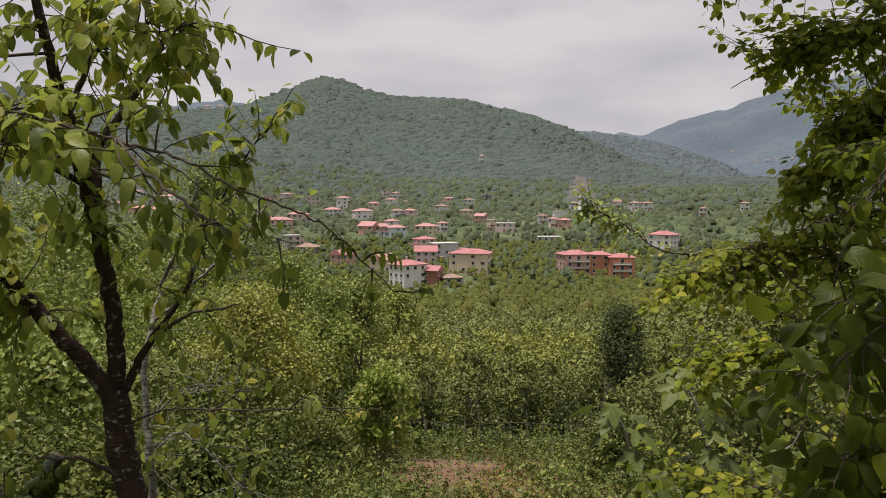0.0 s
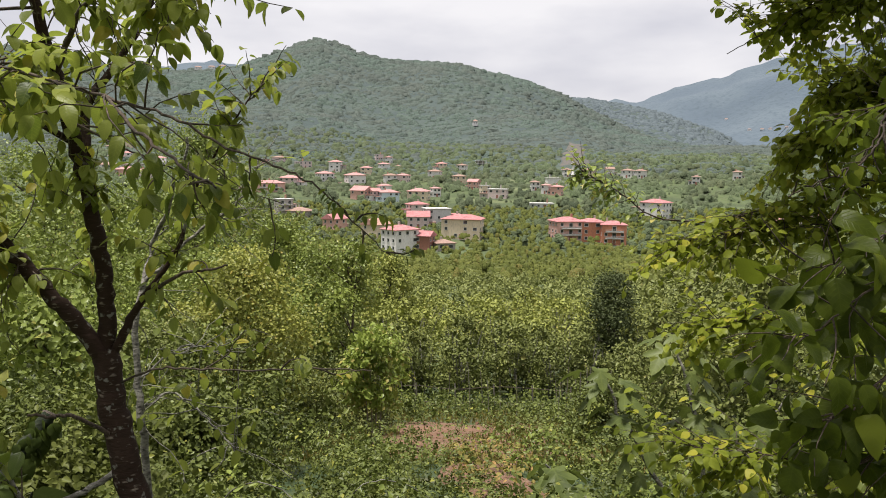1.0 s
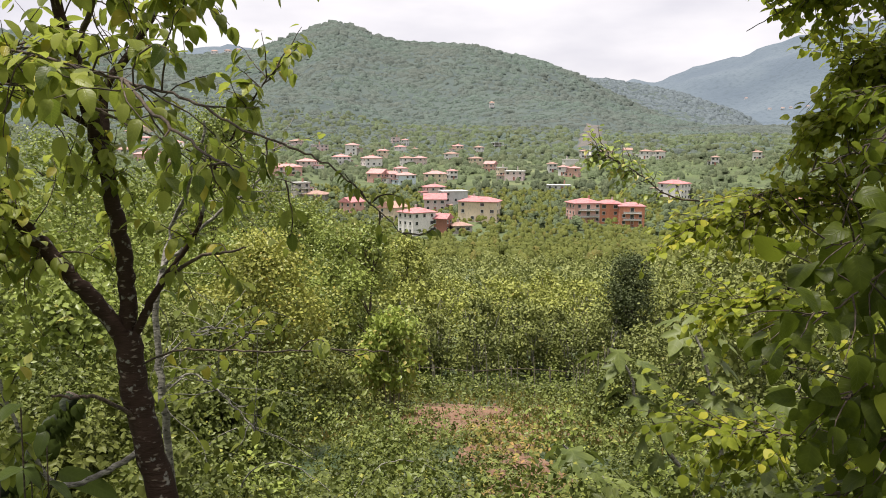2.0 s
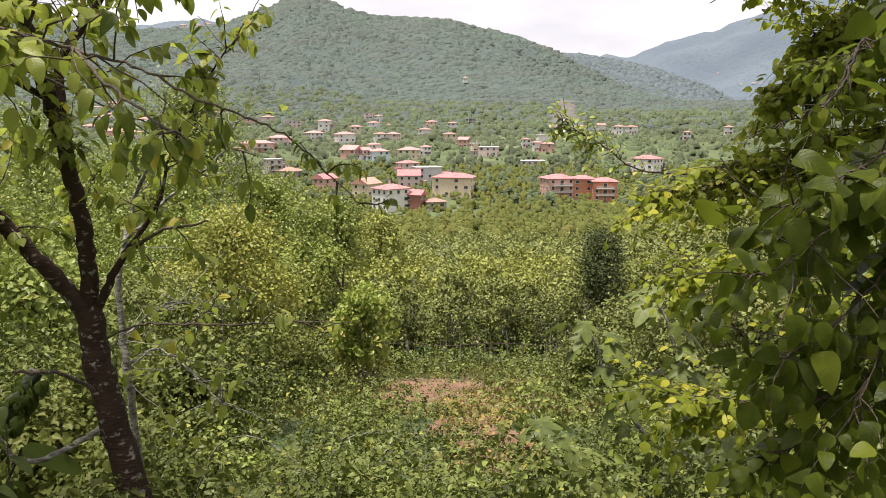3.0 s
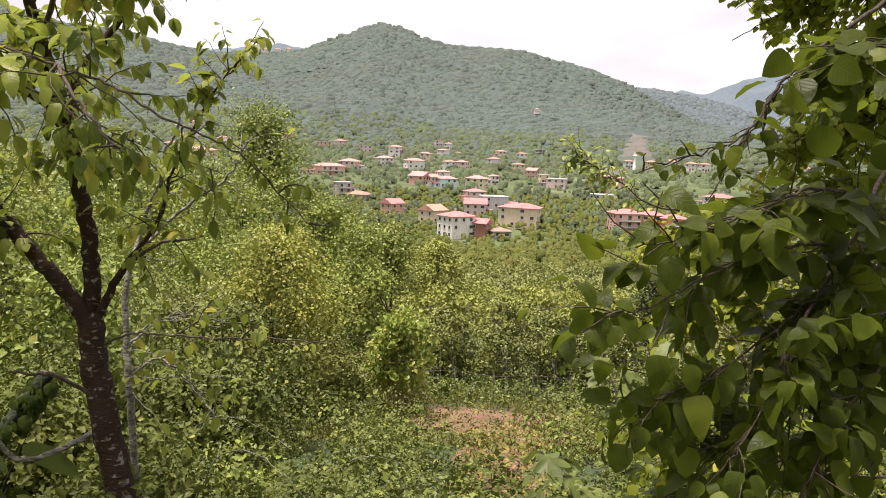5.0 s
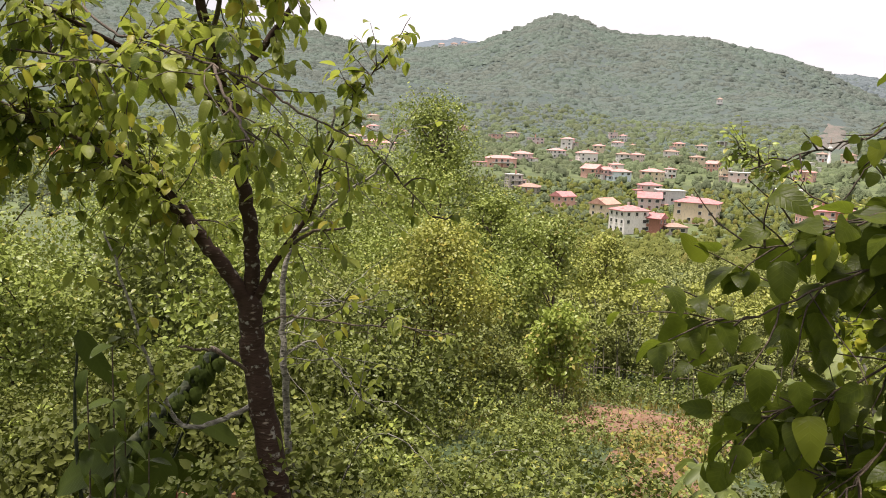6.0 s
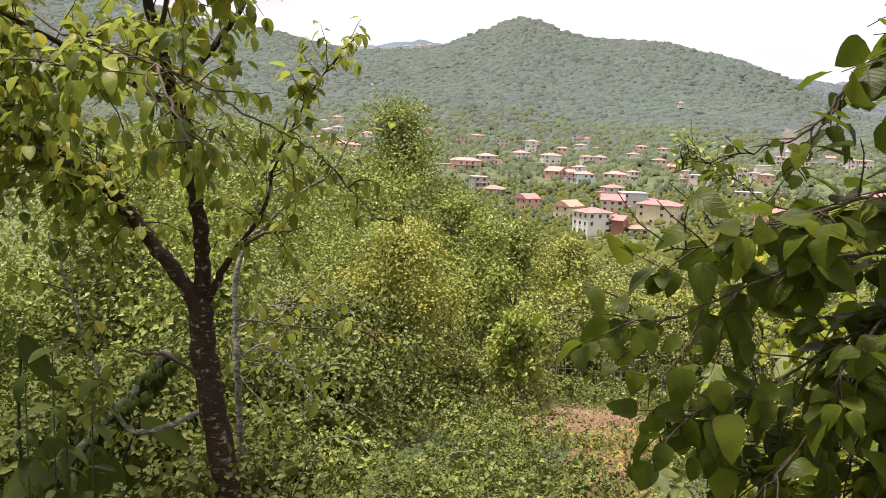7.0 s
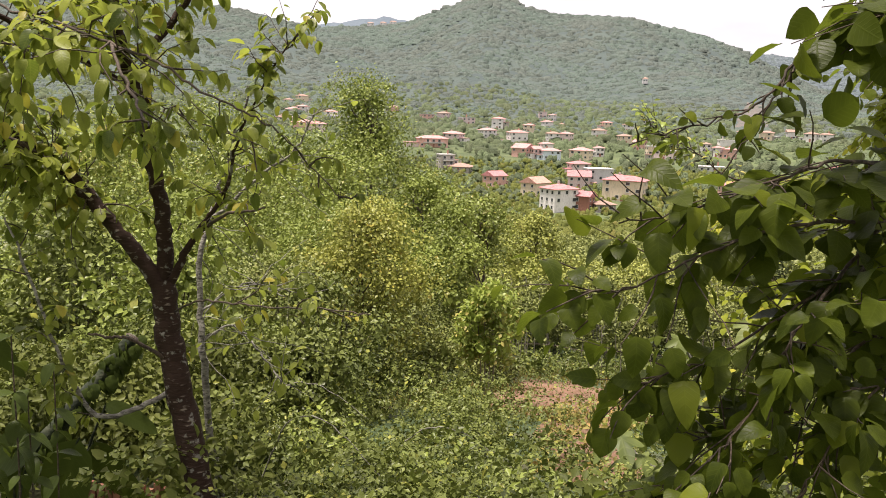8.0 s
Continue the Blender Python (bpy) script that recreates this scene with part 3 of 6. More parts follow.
def landslip():
    """A scar of bare earth on the hill's flank."""
    v, n = [], 24
    for i in range(n):
        for k in range(n):
            u, w = k / (n - 1) * 2 - 1, i / (n - 1)
            a = 9.8 + u * (1.35 - 0.75 * w) + 0.14 * math.sin(w * 9)
            r = 662 + w * 265
            x, y = r * math.sin(math.radians(a)), r * math.cos(math.radians(a))
            v.append((x, y, ground_z(x, y) + 1.6 - 4.0 * max(abs(u), abs(2 * w - 1)) ** 6 + 0.9 * wave(x, y, 9)))
    i, k = np.meshgrid(np.arange(n - 1), np.arange(n - 1), indexing="ij")
    q = np.stack([i * n + k, i * n + k + 1, (i + 1) * n + k + 1, (i + 1) * n + k], -1).reshape(-1, 4)
    return tagged(new("landslip", mesh_of("landslip", v, q, ROCK)), "bare brown landslip scar on the wooded hillside", "earth", kind="structure")


landslip()

# ---- the village ----
def roof_mesh(kind, w, d, z, rise, over):
    bm = bmesh.new()
    if kind == "flat":
        box(bm, -w / 2 - over * 0.5, w / 2 + over * 0.5, -d / 2 - over * 0.5, d / 2 + over * 0.5, z, z + 0.35)
        return bm
    x, y, t = w / 2 + over, d / 2 + over, 0.18
    ridge = max(0.3, x - y * 0.9) if kind == "hip" else x
    corner = [(-x, -y), (x, -y), (x, y), (-x, y)]
    low = [bm.verts.new((*c, z)) for c in corner]
    eave = [bm.verts.new((*c, z + t)) for c in corner]
    top = [bm.verts.new((-ridge, 0, z + t + rise)), bm.verts.new((ridge, 0, z + t + rise))]
    bm.faces.new(low[::-1])
    for i in range(4):
        bm.faces.new((low[i], low[(i + 1) % 4], eave[(i + 1) % 4], eave[i]))
    bm.faces.new((eave[0], eave[1], top[1], top[0]))
    bm.faces.new((eave[2], eave[3], top[0], top[1]))
    bm.faces.new((eave[1], eave[2], top[1]))
    bm.faces.new((eave[3], eave[0], top[0]))
    return bm


WINDOW_MESH = {}


def window(root, x, y, z, side, wide=1.2, high=1.3, fine=True):
    """A window set in the wall: a white frame with a sill, and a dark pane behind it."""
    key = (wide, high)
    if key not in WINDOW_MESH:
        w, h = wide / 2, high
        fr = boxes((-w, w, -0.06, 0.06, 0, h))
        fr.faces.ensure_lookup_table()
        shut = min(fr.faces, key=lambda q: q.calc_center_median().y)
        bmesh.ops.inset_region(fr, faces=[shut], thickness=0.1, depth=0)
        for q in shut.verts:
            q.co.y += 0.045
        pn = boxes((-w + 0.1, w - 0.1, -0.03, -0.008, 0.1, h - 0.1))
        sl = boxes((-w - 0.1, w + 0.1, -0.17, 0.0, -0.09, -0.002))
        out = []
        for nm, bm, mat in (("window", fr, FRAME_WHITE), ("pane", pn, PANE), ("sill", sl, CONCRETE)):
            me = bpy.data.meshes.new(nm)
            bm.to_mesh(me)
            bm.free()
            me.materials.append(mat)
            out.append(me)
        WINDOW_MESH[key] = out
    fr, pn, sl = WINDOW_MESH[key]
    ob = part_of("window", fr, root)
    ob.matrix_basis = pose(x, y, z, 0, 0, side)
    part_of("pane", pn, ob)
    if fine:
        part_of("sill", sl, ob)


ROOF_WORDS = {"hip": "hipped", "gable": "gabled", "flat": "flat", "open": "unfinished"}
WALL_WORDS = {"white": "white", "cream": "cream", "pink": "pink", "blush": "pale pink", "grey": "grey rendered", "sky": "pale blue", "orange": "orange",
              "ochre": "ochre yellow", "brick": "bare brick", "stone": "bare concrete", "timber": "red-brown boarded"}
house_rng = random.Random(5)


def house(x, y, w, storeys, roof, walls, tiles, turn, balcony):
    root = new("house")
    face = math.degrees(math.atan2(-x, y))
    d = min(w * 0.85, 10) if w > 7 else w * 0.95
    rad = max(w, d) / 2
    root.matrix_basis = pose(x, y + d / 2, ground_z(x, y) - 0.3, 0, 0, face + turn * 1.9)
    floor_h, z0, close = 2.65, 0.4, math.hypot(x, y) < 430
    top = z0 + storeys * floor_h
    if roof == "open":
        rows = [(-w / 2 - 0.3, w / 2 + 0.3, -d / 2 - 0.3, d / 2 + 0.3, z0 + k * floor_h, z0 + k * floor_h + 0.3) for k in range(storeys + 1)]
        slab = part("floor_slab", boxes(*rows), WALLS[walls], root)
        cols = [(px - 0.2, px + 0.2, py - 0.2, py + 0.2, -1.2, top) for px in (-w / 2 + 0.2, 0, w / 2 - 0.2) for py in (-d / 2 + 0.2, d / 2 - 0.2)]
        for c in cols:
            part("column", boxes(c), WALLS[walls], root)
        part("back_wall", boxes((-w / 2, w / 2, d / 2 - 0.6, d / 2 - 0.45, z0 + 0.3, top)), WALLS["stone"], root)
        return tagged(root, "unfinished white concrete frame house with open storeys", "house", "village houses")
    part("wall", boxes((-w / 2, w / 2, -d / 2, d / 2, z0 - 0.004, top)), WALLS[walls], root)
    part("plinth", boxes((-w / 2 - 0.06, w / 2 + 0.06, -d / 2 - 0.06, d / 2 + 0.06, -4, z0)), CONCRETE, root)
    part("roof", roof_mesh(roof, w, d, top, min(w, d) * (0.17 if roof == "hip" else 0.30), 0.6), CONCRETE if roof == "flat" else TILES[tiles], root)
    if roof == "gable":
        for sx in (-1, 1):
            bm = bmesh.new()
            a = [bm.verts.new((sx * (w / 2 - 0.02), yy, zz)) for yy, zz in ((-d / 2, top), (d / 2, top), (0, top + min(w, d) * 0.275))]
            b = [bm.verts.new((sx * (w / 2 - 0.25), yy, zz)) for yy, zz in ((-d / 2, top), (d / 2, top), (0, top + min(w, d) * 0.275))]
            bm.faces.new(a)
            bm.faces.new(b[::-1])
            for i in range(3):
                bm.faces.new((a[i], b[i], b[(i + 1) % 3], a[(i + 1) % 3]))
            part("gable", bm, WALLS[walls], root)
    if roof != "flat" or house_rng.random() < 0.5:
        cx, cy = house_rng.uniform(-0.25, 0.25) * w, 0.15 * d
        part("chimney", boxes((cx - 0.35, cx + 0.35, cy - 0.35, cy + 0.35, top - 0.2, top + min(w, d) * 0.18 + 1.1)), WALLS["brick" if house_rng.random() < 0.5 else "stone"], root)
    many = max(2, round(w / (3.7 if close else 3.9)))
    for k in range(storeys):
        z = z0 + k * floor_h + 0.95
        for i in range(many):
            px = (i + 0.5) / many * w - w / 2
            if balcony and k and abs(px) < w * 0.3:
                window(root, px, -d / 2 - 0.03, z - 0.85, 0, 1.6, 2.1, False)
            elif house_rng.random() < (0.78 if close else 0.7):
                window(root, px, -d / 2 - 0.03, z, 0, 1.3 if house_rng.random() < 0.6 else 1.7, 1.35, close)
        for i in range(max(1, round(d / 3.4))):
            py = (i + 0.5) / max(1, round(d / 3.4)) * d - d / 2
            if close or turn < 0:
                window(root, w / 2 + 0.03, py, z, 90, 1.2, 1.3, close)
            if close or turn >= 0:
                window(root, -w / 2 - 0.03, py, z, -90, 1.2, 1.3, close)
        if balcony and k:
            part("balcony_slab", boxes((-w * 0.36, w * 0.36, -d / 2 - 1.5, -d / 2, z - 1.05, z - 0.87)), CONCRETE, root)
            rail = [(-w * 0.36, w * 0.36, -d / 2 - 1.5, -d / 2 - 1.44, z - 0.0, z + 0.08), (-w * 0.36, w * 0.36, -d / 2 - 1.48, -d / 2 - 1.45, z - 0.8, z - 0.35)]
            rail += [(sx - 0.05, sx + 0.05, -d / 2 - 1.5, -d / 2 - 1.42, z - 0.87, z) for sx in np.linspace(-w * 0.36, w * 0.36, 7)]
            part("balcony_rail", boxes(*rail), RAIL, root)
    if house_rng.random() < 0.6:
        sx, aw, ad, ah = house_rng.choice((-1, 1)), w * house_rng.uniform(0.25, 0.5), d * house_rng.uniform(0.5, 0.85), floor_h * max(1, storeys - house_rng.choice((1, 1, 2)))
        x0, x1 = sorted((sx * (w / 2 + 0.01), sx * (w / 2 + aw)))
        annex = part("annex", boxes((x0, x1, -ad / 2 + 0.4, ad / 2, -4, z0 + ah)), WALLS[house_rng.choice((walls, "stone", "blush", "white"))], root)
        part("annex_roof", boxes((x0 - 0.3 * (sx < 0), x1 + 0.3 * (sx > 0), -ad / 2, ad / 2 + 0.3, z0 + ah + 0.004, z0 + ah + 0.3)), house_rng.choice((CONCRETE, TILES["brown"], TILES[tiles])), root)
        for i in range(max(1, round(ah / floor_h))):
            window(root, (x0 + x1) / 2, -ad / 2 + 0.37, z0 + i * floor_h + 0.95, 0, 1.2, 1.3, False)
    door = part("door", boxes((-0.55, 0.55, -d / 2 - 0.07, -d / 2 + 0.02, z0, z0 + 2.1)), WALLS["timber"], root)
    part("handle", boxes((0.35, 0.42, -d / 2 - 0.12, -d / 2 - 0.07, z0 + 1.0, z0 + 1.12)), RAIL, door)
    size = {1: "low single-storey", 2: "two-storey", 3: "three-storey", 4: "tall four-storey"}[storeys]
    cover = "flat concrete roof" if roof == "flat" else f"{tiles} tiled {ROOF_WORDS[roof]} roof"
    extra = ", balconies" if balcony else ""
    return tagged(root, f"{size} {WALL_WORDS[walls]} house, {cover}{extra}", "house", "village houses")


house(-14, 279, 10.5, 3, 'hip', 'white', 'red', 20, False)
house(-5, 282, 6.1, 2, 'gable', 'timber', 'red', -12, False)
house(2, 282, 6.9, 1, 'hip', 'stone', 'brown', 10, False)
house(-9, 345, 9.5, 2, 'gable', 'blush', 'red', 0, False)
house(-1, 352, 11.2, 3, 'flat', 'grey', 'red', 8, False)
house(-11, 397, 9.2, 2, 'hip', 'blush', 'red', 14, False)
house(10, 312, 15.8, 3, 'hip', 'cream', 'red', -6, False)
house(-26, 320, 9.3, 2, 'gable', 'cream', 'orange', 28, False)
house(-46, 342, 8.2, 2, 'gable', 'pink', 'red', 24, False)
house(-69, 383, 11.3, 1, 'hip', 'stone', 'brown', -10, False)
house(-103, 469, 17.9, 2, 'hip', 'pink', 'pale red', 6, True)
house(-97, 506, 11.7, 2, 'hip', 'blush', 'pale red', -14, False)
house(-146, 644, 10.6, 2, 'flat', 'pink', 'pale red', 10, False)
house(-139, 680, 9.7, 2, 'hip', 'blush', 'brown', -15, False)
house(-109, 625, 11.0, 2, 'flat', 'blush', 'pale red', 12, False)
house(-81, 611, 9.0, 3, 'hip', 'white', 'pale red', -8, False)
house(-81, 552, 10.4, 2, 'hip', 'white', 'pale red', 15, False)
house(-56, 601, 8.1, 2, 'hip', 'cream', 'pale red', -5, False)
house(-57, 527, 12.0, 3, 'hip', 'white', 'pale red', 10, False)
house(-45, 454, 10.3, 2, 'gable', 'pink', 'pale red', -20, False)
house(-38, 455, 6.1, 2, 'gable', 'blush', 'pale red', 20, False)
house(-29, 451, 10.2, 2, 'hip', 'sky', 'pale red', 8, False)
house(-12, 466, 11.8, 2, 'hip', 'cream', 'pale red', -8, False)
house(-2, 485, 5.2, 2, 'hip', 'white', 'pale red', 12, False)
house(-34, 546, 8.7, 2, 'hip', 'white', 'brown', 8, False)
house(-25, 546, 8.0, 2, 'hip', 'blush', 'pale red', -12, False)
house(-56, 728, 7.3, 2, 'flat', 'blush', 'pale red', 5, False)
house(-46, 714, 5.2, 2, 'hip', 'white', 'pale red', -15, False)
house(-46, 652, 7.8, 2, 'hip', 'white', 'pale red', 14, False)
house(-35, 673, 5.0, 1, 'hip', 'white', 'brown', 0, False)
house(-3, 569, 8.7, 2, 'hip', 'white', 'brown', -10, False)
house(2, 674, 7.6, 2, 'hip', 'cream', 'pale red', 15, False)
house(19, 641, 7.3, 2, 'hip', 'white', 'brown', -12, False)
house(14, 541, 7.9, 2, 'hip', 'cream', 'brown', 12, False)
house(37, 687, 8.2, 2, 'open', 'white', 'pale red', 10, False)
house(23, 509, 6.5, 2, 'gable', 'pink', 'pale red', -12, False)
house(29, 489, 5.6, 2, 'flat', 'cream', 'pale red', 12, False)
house(36, 469, 11.3, 2, 'flat', 'blush', 'pale red', -4, False)
house(62, 501, 5.7, 2, 'hip', 'white', 'brown', 5, False)
house(67, 485, 5.0, 2, 'hip', 'white', 'pale red', -12, False)
house(78, 530, 9.3, 2, 'flat', 'white', 'pale red', 8, False)
house(73, 479, 6.5, 2, 'hip', 'pink', 'pale red', -8, False)
house(58, 426, 10.0, 1, 'flat', 'grey', 'pale red', 4, False)
house(52, 311, 11.4, 3, 'hip', 'pink', 'red', 12, True)
house(62, 312, 9.2, 3, 'hip', 'orange', 'red', 4, False)
house(70, 307, 9.6, 3, 'hip', 'orange', 'red', 4, True)
house(108, 382, 12.1, 3, 'hip', 'white', 'red', -14, False)
house(98, 596, 6.8, 2, 'hip', 'white', 'brown', 6, False)
house(113, 587, 8.8, 2, 'hip', 'cream', 'brown', -6, False)
house(128, 584, 5.6, 2, 'gable', 'white', 'brown', 8, False)
house(137, 564, 8.1, 2, 'hip', 'white', 'brown', -8, False)
house(144, 556, 7.3, 2, 'hip', 'white', 'brown', 10, False)
house(170, 514, 5.1, 2, 'hip', 'white', 'brown', 0, False)
house(202, 526, 6.0, 2, 'hip', 'white', 'brown', 0, False)
house(134, 337, 10.5, 2, 'hip', 'cream', 'orange', 6, False)
house(147, 339, 10.2, 2, 'hip', 'pink', 'orange', -8, False)
house(165, 335, 11.9, 2, 'hip', 'blush', 'orange', 8, False)
house(-206, 574, 9.4, 2, 'hip', 'white', 'pale red', 4, False)
house(-248, 605, 13.1, 1, 'hip', 'white', 'pale red', 8, False)
house(-225, 529, 13.8, 1, 'hip', 'white', 'brown', -6, False)
house(-199, 498, 14.3, 2, 'hip', 'pink', 'pale red', 6, False)
house(-187, 496, 9.2, 2, 'hip', 'blush', 'pale red', -10, False)
house(-287, 719, 10.3, 2, 'hip', 'cream', 'brown', 8, False)
house(-293, 701, 8.1, 1, 'hip', 'white', 'brown', -8, False)
house(-193, 572, 12.9, 1, 'flat', 'white', 'pale red', 4, False)
house(-193, 711, 7.9, 2, 'hip', 'pink', 'brown', 5, False)
house(-77, 385, 7.4, 3, 'flat', 'stone', 'brown', 12, True)
house(-340, 338, 14.1, 2, 'flat', 'sky', 'brown', 14, False)
house(-338, 367, 16.6, 2, 'hip', 'orange', 'pale red', 6, False)
house(-208, 310, 10.8, 2, 'hip', 'brick', 'orange', 10, False)
house(-241, 325, 10.6, 2, 'hip', 'pink', 'pale red', -12, False)
house(-195, 234, 7.5, 2, 'hip', 'blush', 'orange', 8, False)
house(-242, 608, 7.8, 2, 'hip', 'white', 'pale red', -12, False)
house(-218, 538, 17.8, 1, 'flat', 'white', 'brown', 9, False)
house(-35, 498, 7.3, 2, 'hip', 'white', 'pale red', 15, False)


# farmsteads high on the ridge and on the distant mountain
def farmhouse(x, y, z, w, turn):
    root = new("farmhouse")
    root.matrix_basis = pose(x, y, z - 1, 0, 0, turn)
    part("wall", boxes((-w / 2, w / 2, -4, 4, 0, 6)), WALLS["white"], root)
    part("roof", roof_mesh("hip", w, 8, 6, 2.2, 0.6), TILES["brown"], root)
    for px in (-w / 4, w / 4):
        window(root, px, -4.03, 3.2, 0, 1.7, 1.35, False)
    tagged(root, "small white farmhouse far off on the wooded slope", "house", "farmhouses")


for a in (-16.9, -16.0, -15.3):
    farmhouse(1585 * math.sin(math.radians(a)), 1585 * math.cos(math.radians(a)), ground_z(1585 * math.sin(math.radians(a)), 1585 * math.cos(math.radians(a))) + 1.5, 13, -a)
for a, rise in ((21.5, 2.35), (22.3, 2.4), (22.8, 2.42), (23.8, 2.5), (25.0, 2.55), (20.0, 3.1)):
    far_farm = next((r for r in range(3010, 4400, 10) if range_z(a, r) > r * math.tan(math.radians(rise))), 3600)
    farmhouse(far_farm * math.sin(math.radians(a)), far_farm * math.cos(math.radians(a)), range_z(a, far_farm), 15, -a)
farmhouse(46.5, 1030, ground_z(46.5, 1030) + 1.5, 6, 4)

# mosque tower beside the upper houses
tower = new("minaret")
tower.location = (101, 590, ground_z(101, 590))
def turned(rows, sides=14):
    a = np.arange(sides) * 2 * math.pi / sides
    v = np.array([(r * math.cos(t), r * math.sin(t), z) for r, z in rows for t in a])
    f = [(i * sides + k, i * sides + (k + 1) % sides, (i + 1) * sides + (k + 1) % sides, (i + 1) * sides + k) for i in range(len(rows) - 1) for k in range(sides)]
    return v, np.array(f)


part_of("shaft", mesh_of("shaft", *turned([(1.2, -2), (1.2, 3), (0.85, 3.4), (0.8, 13)]), WALLS["white"]), tower)
part_of("gallery", mesh_of("gallery", *turned([(0.8, 9.2), (1.5, 9.9), (1.5, 10.8), (1.35, 10.8), (1.35, 10), (0.8, 10)]), WALLS["white"]), tower)
part_of("spire", mesh_of("spire", *turned([(0.9, 13), (0.85, 13.1), (0.05, 17)]), TILES["brown"]), tower)
tagged(tower, "slender white minaret with a pointed cap", "minaret")


def village_trees():
    """Garden trees and hedges between the houses, uneven clump by clump."""
    spots = [(o.location.x, o.location.y) for o in bpy.data.objects if o.name.split(".")[0] == "house"]
    n, pairs, (tv, tf) = 0, [], CAP
    while n < 4600:
        a, r = rng.uniform(-50, 30), math.sqrt(rng.uniform(300 ** 2, 430 ** 2) if n < 1500 else rng.uniform(420 ** 2, 780 ** 2))
        x, y = r * math.sin(math.radians(a)), r * math.cos(math.radians(a))
        h = (1.4 + 4.2 * rng.random() ** 1.8) if r < 420 else (1.6 + 5.2 * rng.random() ** 1.8)
        if not off_slip(x, y, r, a):
            continue
        if any(abs(x - hx) < 7 and -11 - h * 0.8 < y - hy < 9 for hx, hy in spots):
            if not (rng.random() < 0.75):
                continue
            h *= 0.55
            if any(abs(x - hx) < 6.5 and -5.5 < y - hy < 7 for hx, hy in spots):
                continue
        near = r < 430
        for k in range(3 if near else 2):
            size = h * rng.uniform(0.26, 0.44 if near else 0.5)
            at = np.array([x + rng.normal() * h * 0.2, y + rng.normal() * h * 0.2, ground_z(x, y) + h * (0.16 + 0.24 * k)])
            pairs.append((tv * (1 + rng.normal(scale=0.28, size=(len(tv), 1))) * (size, size, size * 0.95) + at, tf))
            if near:
                out = ball(7)
                out[:, 2] = np.abs(out[:, 2])
                pairs.append(scatter(KITE, at + out * size * 0.85, out + rng.normal(scale=0.5, size=out.shape), unit(out + (0, 0, 0.5)), 0.42 * size * rng.uniform(0.6, 1.2, 7)))
        n += 1
    return tagged(new("village_trees", mesh_of("village_trees", *joined(pairs), LEAF_VILLAGE)), "garden trees and hedges among the village houses", "trees", kind="stuff")


village_trees()

# ---- the hazel orchard below the garden ----
def bush_cloud(gap, az, rad, width, height, per, leaf, inner=0.8):
    """Many bushes as leaf clumps, each on the slope: (verts, faces)."""
    pairs = []
    side = rad[1] * math.sin(math.radians(max(abs(az[0]), abs(az[1]))))
    grid = [(x, y) for y in np.arange(rad[0] * 0.75, rad[1], gap) for x in np.arange(-side, side, gap)]
    for gx, gy in grid:
        x, y = gx + rng.normal() * gap * 0.17 + gap * 0.3 * math.sin(gy * 0.7), gy + rng.normal() * gap * 0.17
        r, a = math.hypot(x, y), math.degrees(math.atan2(x, y))
        if not (rad[0] < r < rad[1] and az[0] < a < az[1]) or rng.random() < 0.05:
            continue
        w, h = width * rng.uniform(0.75, 1.3), height * rng.uniform(0.75, 1.25)
        clumps = crown_clumps(w, h, 14, fine=0.7)
        p, out = clumped(per, clumps, 0.02 * w, inner)
        p += (x, y, ground_z(x, y) - 0.1)
        axis = unit(out * 0.5 + rng.normal(scale=0.55, size=p.shape) - (0, 0, 0.2))
        pairs.append(scatter(KITE, p, axis, unit(out * 1.3 + (0, 0, 0.5) + rng.normal(scale=0.25, size=p.shape)), leaf * rng.uniform(0.6, 1.25, per)))
        v, f = core(clumps, per // 6, leaf * 1.9)
        pairs.append((v + (x, y, ground_z(x, y) - 0.1), f))
    return joined(pairs)


HOUSE_SPOTS = [(o.location.x, o.location.y) for o in bpy.data.objects if o.name.split(".")[0] == "house"]


def clear_of_houses(x, y):
    return not any(abs(x - hx) < 7.5 and -7.5 < y - hy < 8 for hx, hy in HOUSE_SPOTS)


def orchard_rows():
    """Far hazel bushes: each a few lumpy crowns with ragged leaf sprays, in loose rows."""
    pairs, (tv, tf) = [], CAP
    for gy in np.arange(80, 425, 4.2):
        for gx in np.arange(-230, 190, 4.2):
            x, y = gx + rng.normal() * 1.3 + 1.3 * math.sin(gy * 0.7), gy + rng.normal() * 1.3
            r, a = math.hypot(x, y), math.degrees(math.atan2(x, y))
            if not (104 < r < 425 and -34 < a < 27 and clear_of_houses(x, y)) or rng.random() < 0.07:
                continue
            h = rng.uniform(1.7, 3.9)
            for k in range(3 if r < 220 else 2):
                size = rng.uniform(0.6, 1.4)
                at = np.array([x + rng.normal() * 0.8, y + rng.normal() * 0.8, ground_z(x, y) + h * rng.uniform(0.35, 0.75)])
                pairs.append((tv * (1 + rng.normal(scale=0.26, size=(len(tv), 1))) * (size, size, size * 0.9) + at, tf))
                many = 5 if r > 220 else 9
                out = ball(many)
                out[:, 2] = np.abs(out[:, 2])
                pairs.append(scatter(KITE, at + out * size * 0.85, out + rng.normal(scale=0.5, size=out.shape), unit(out + (0, 0, 0.5)), rng.uniform(0.3, 0.6, many)))
    return joined(pairs)


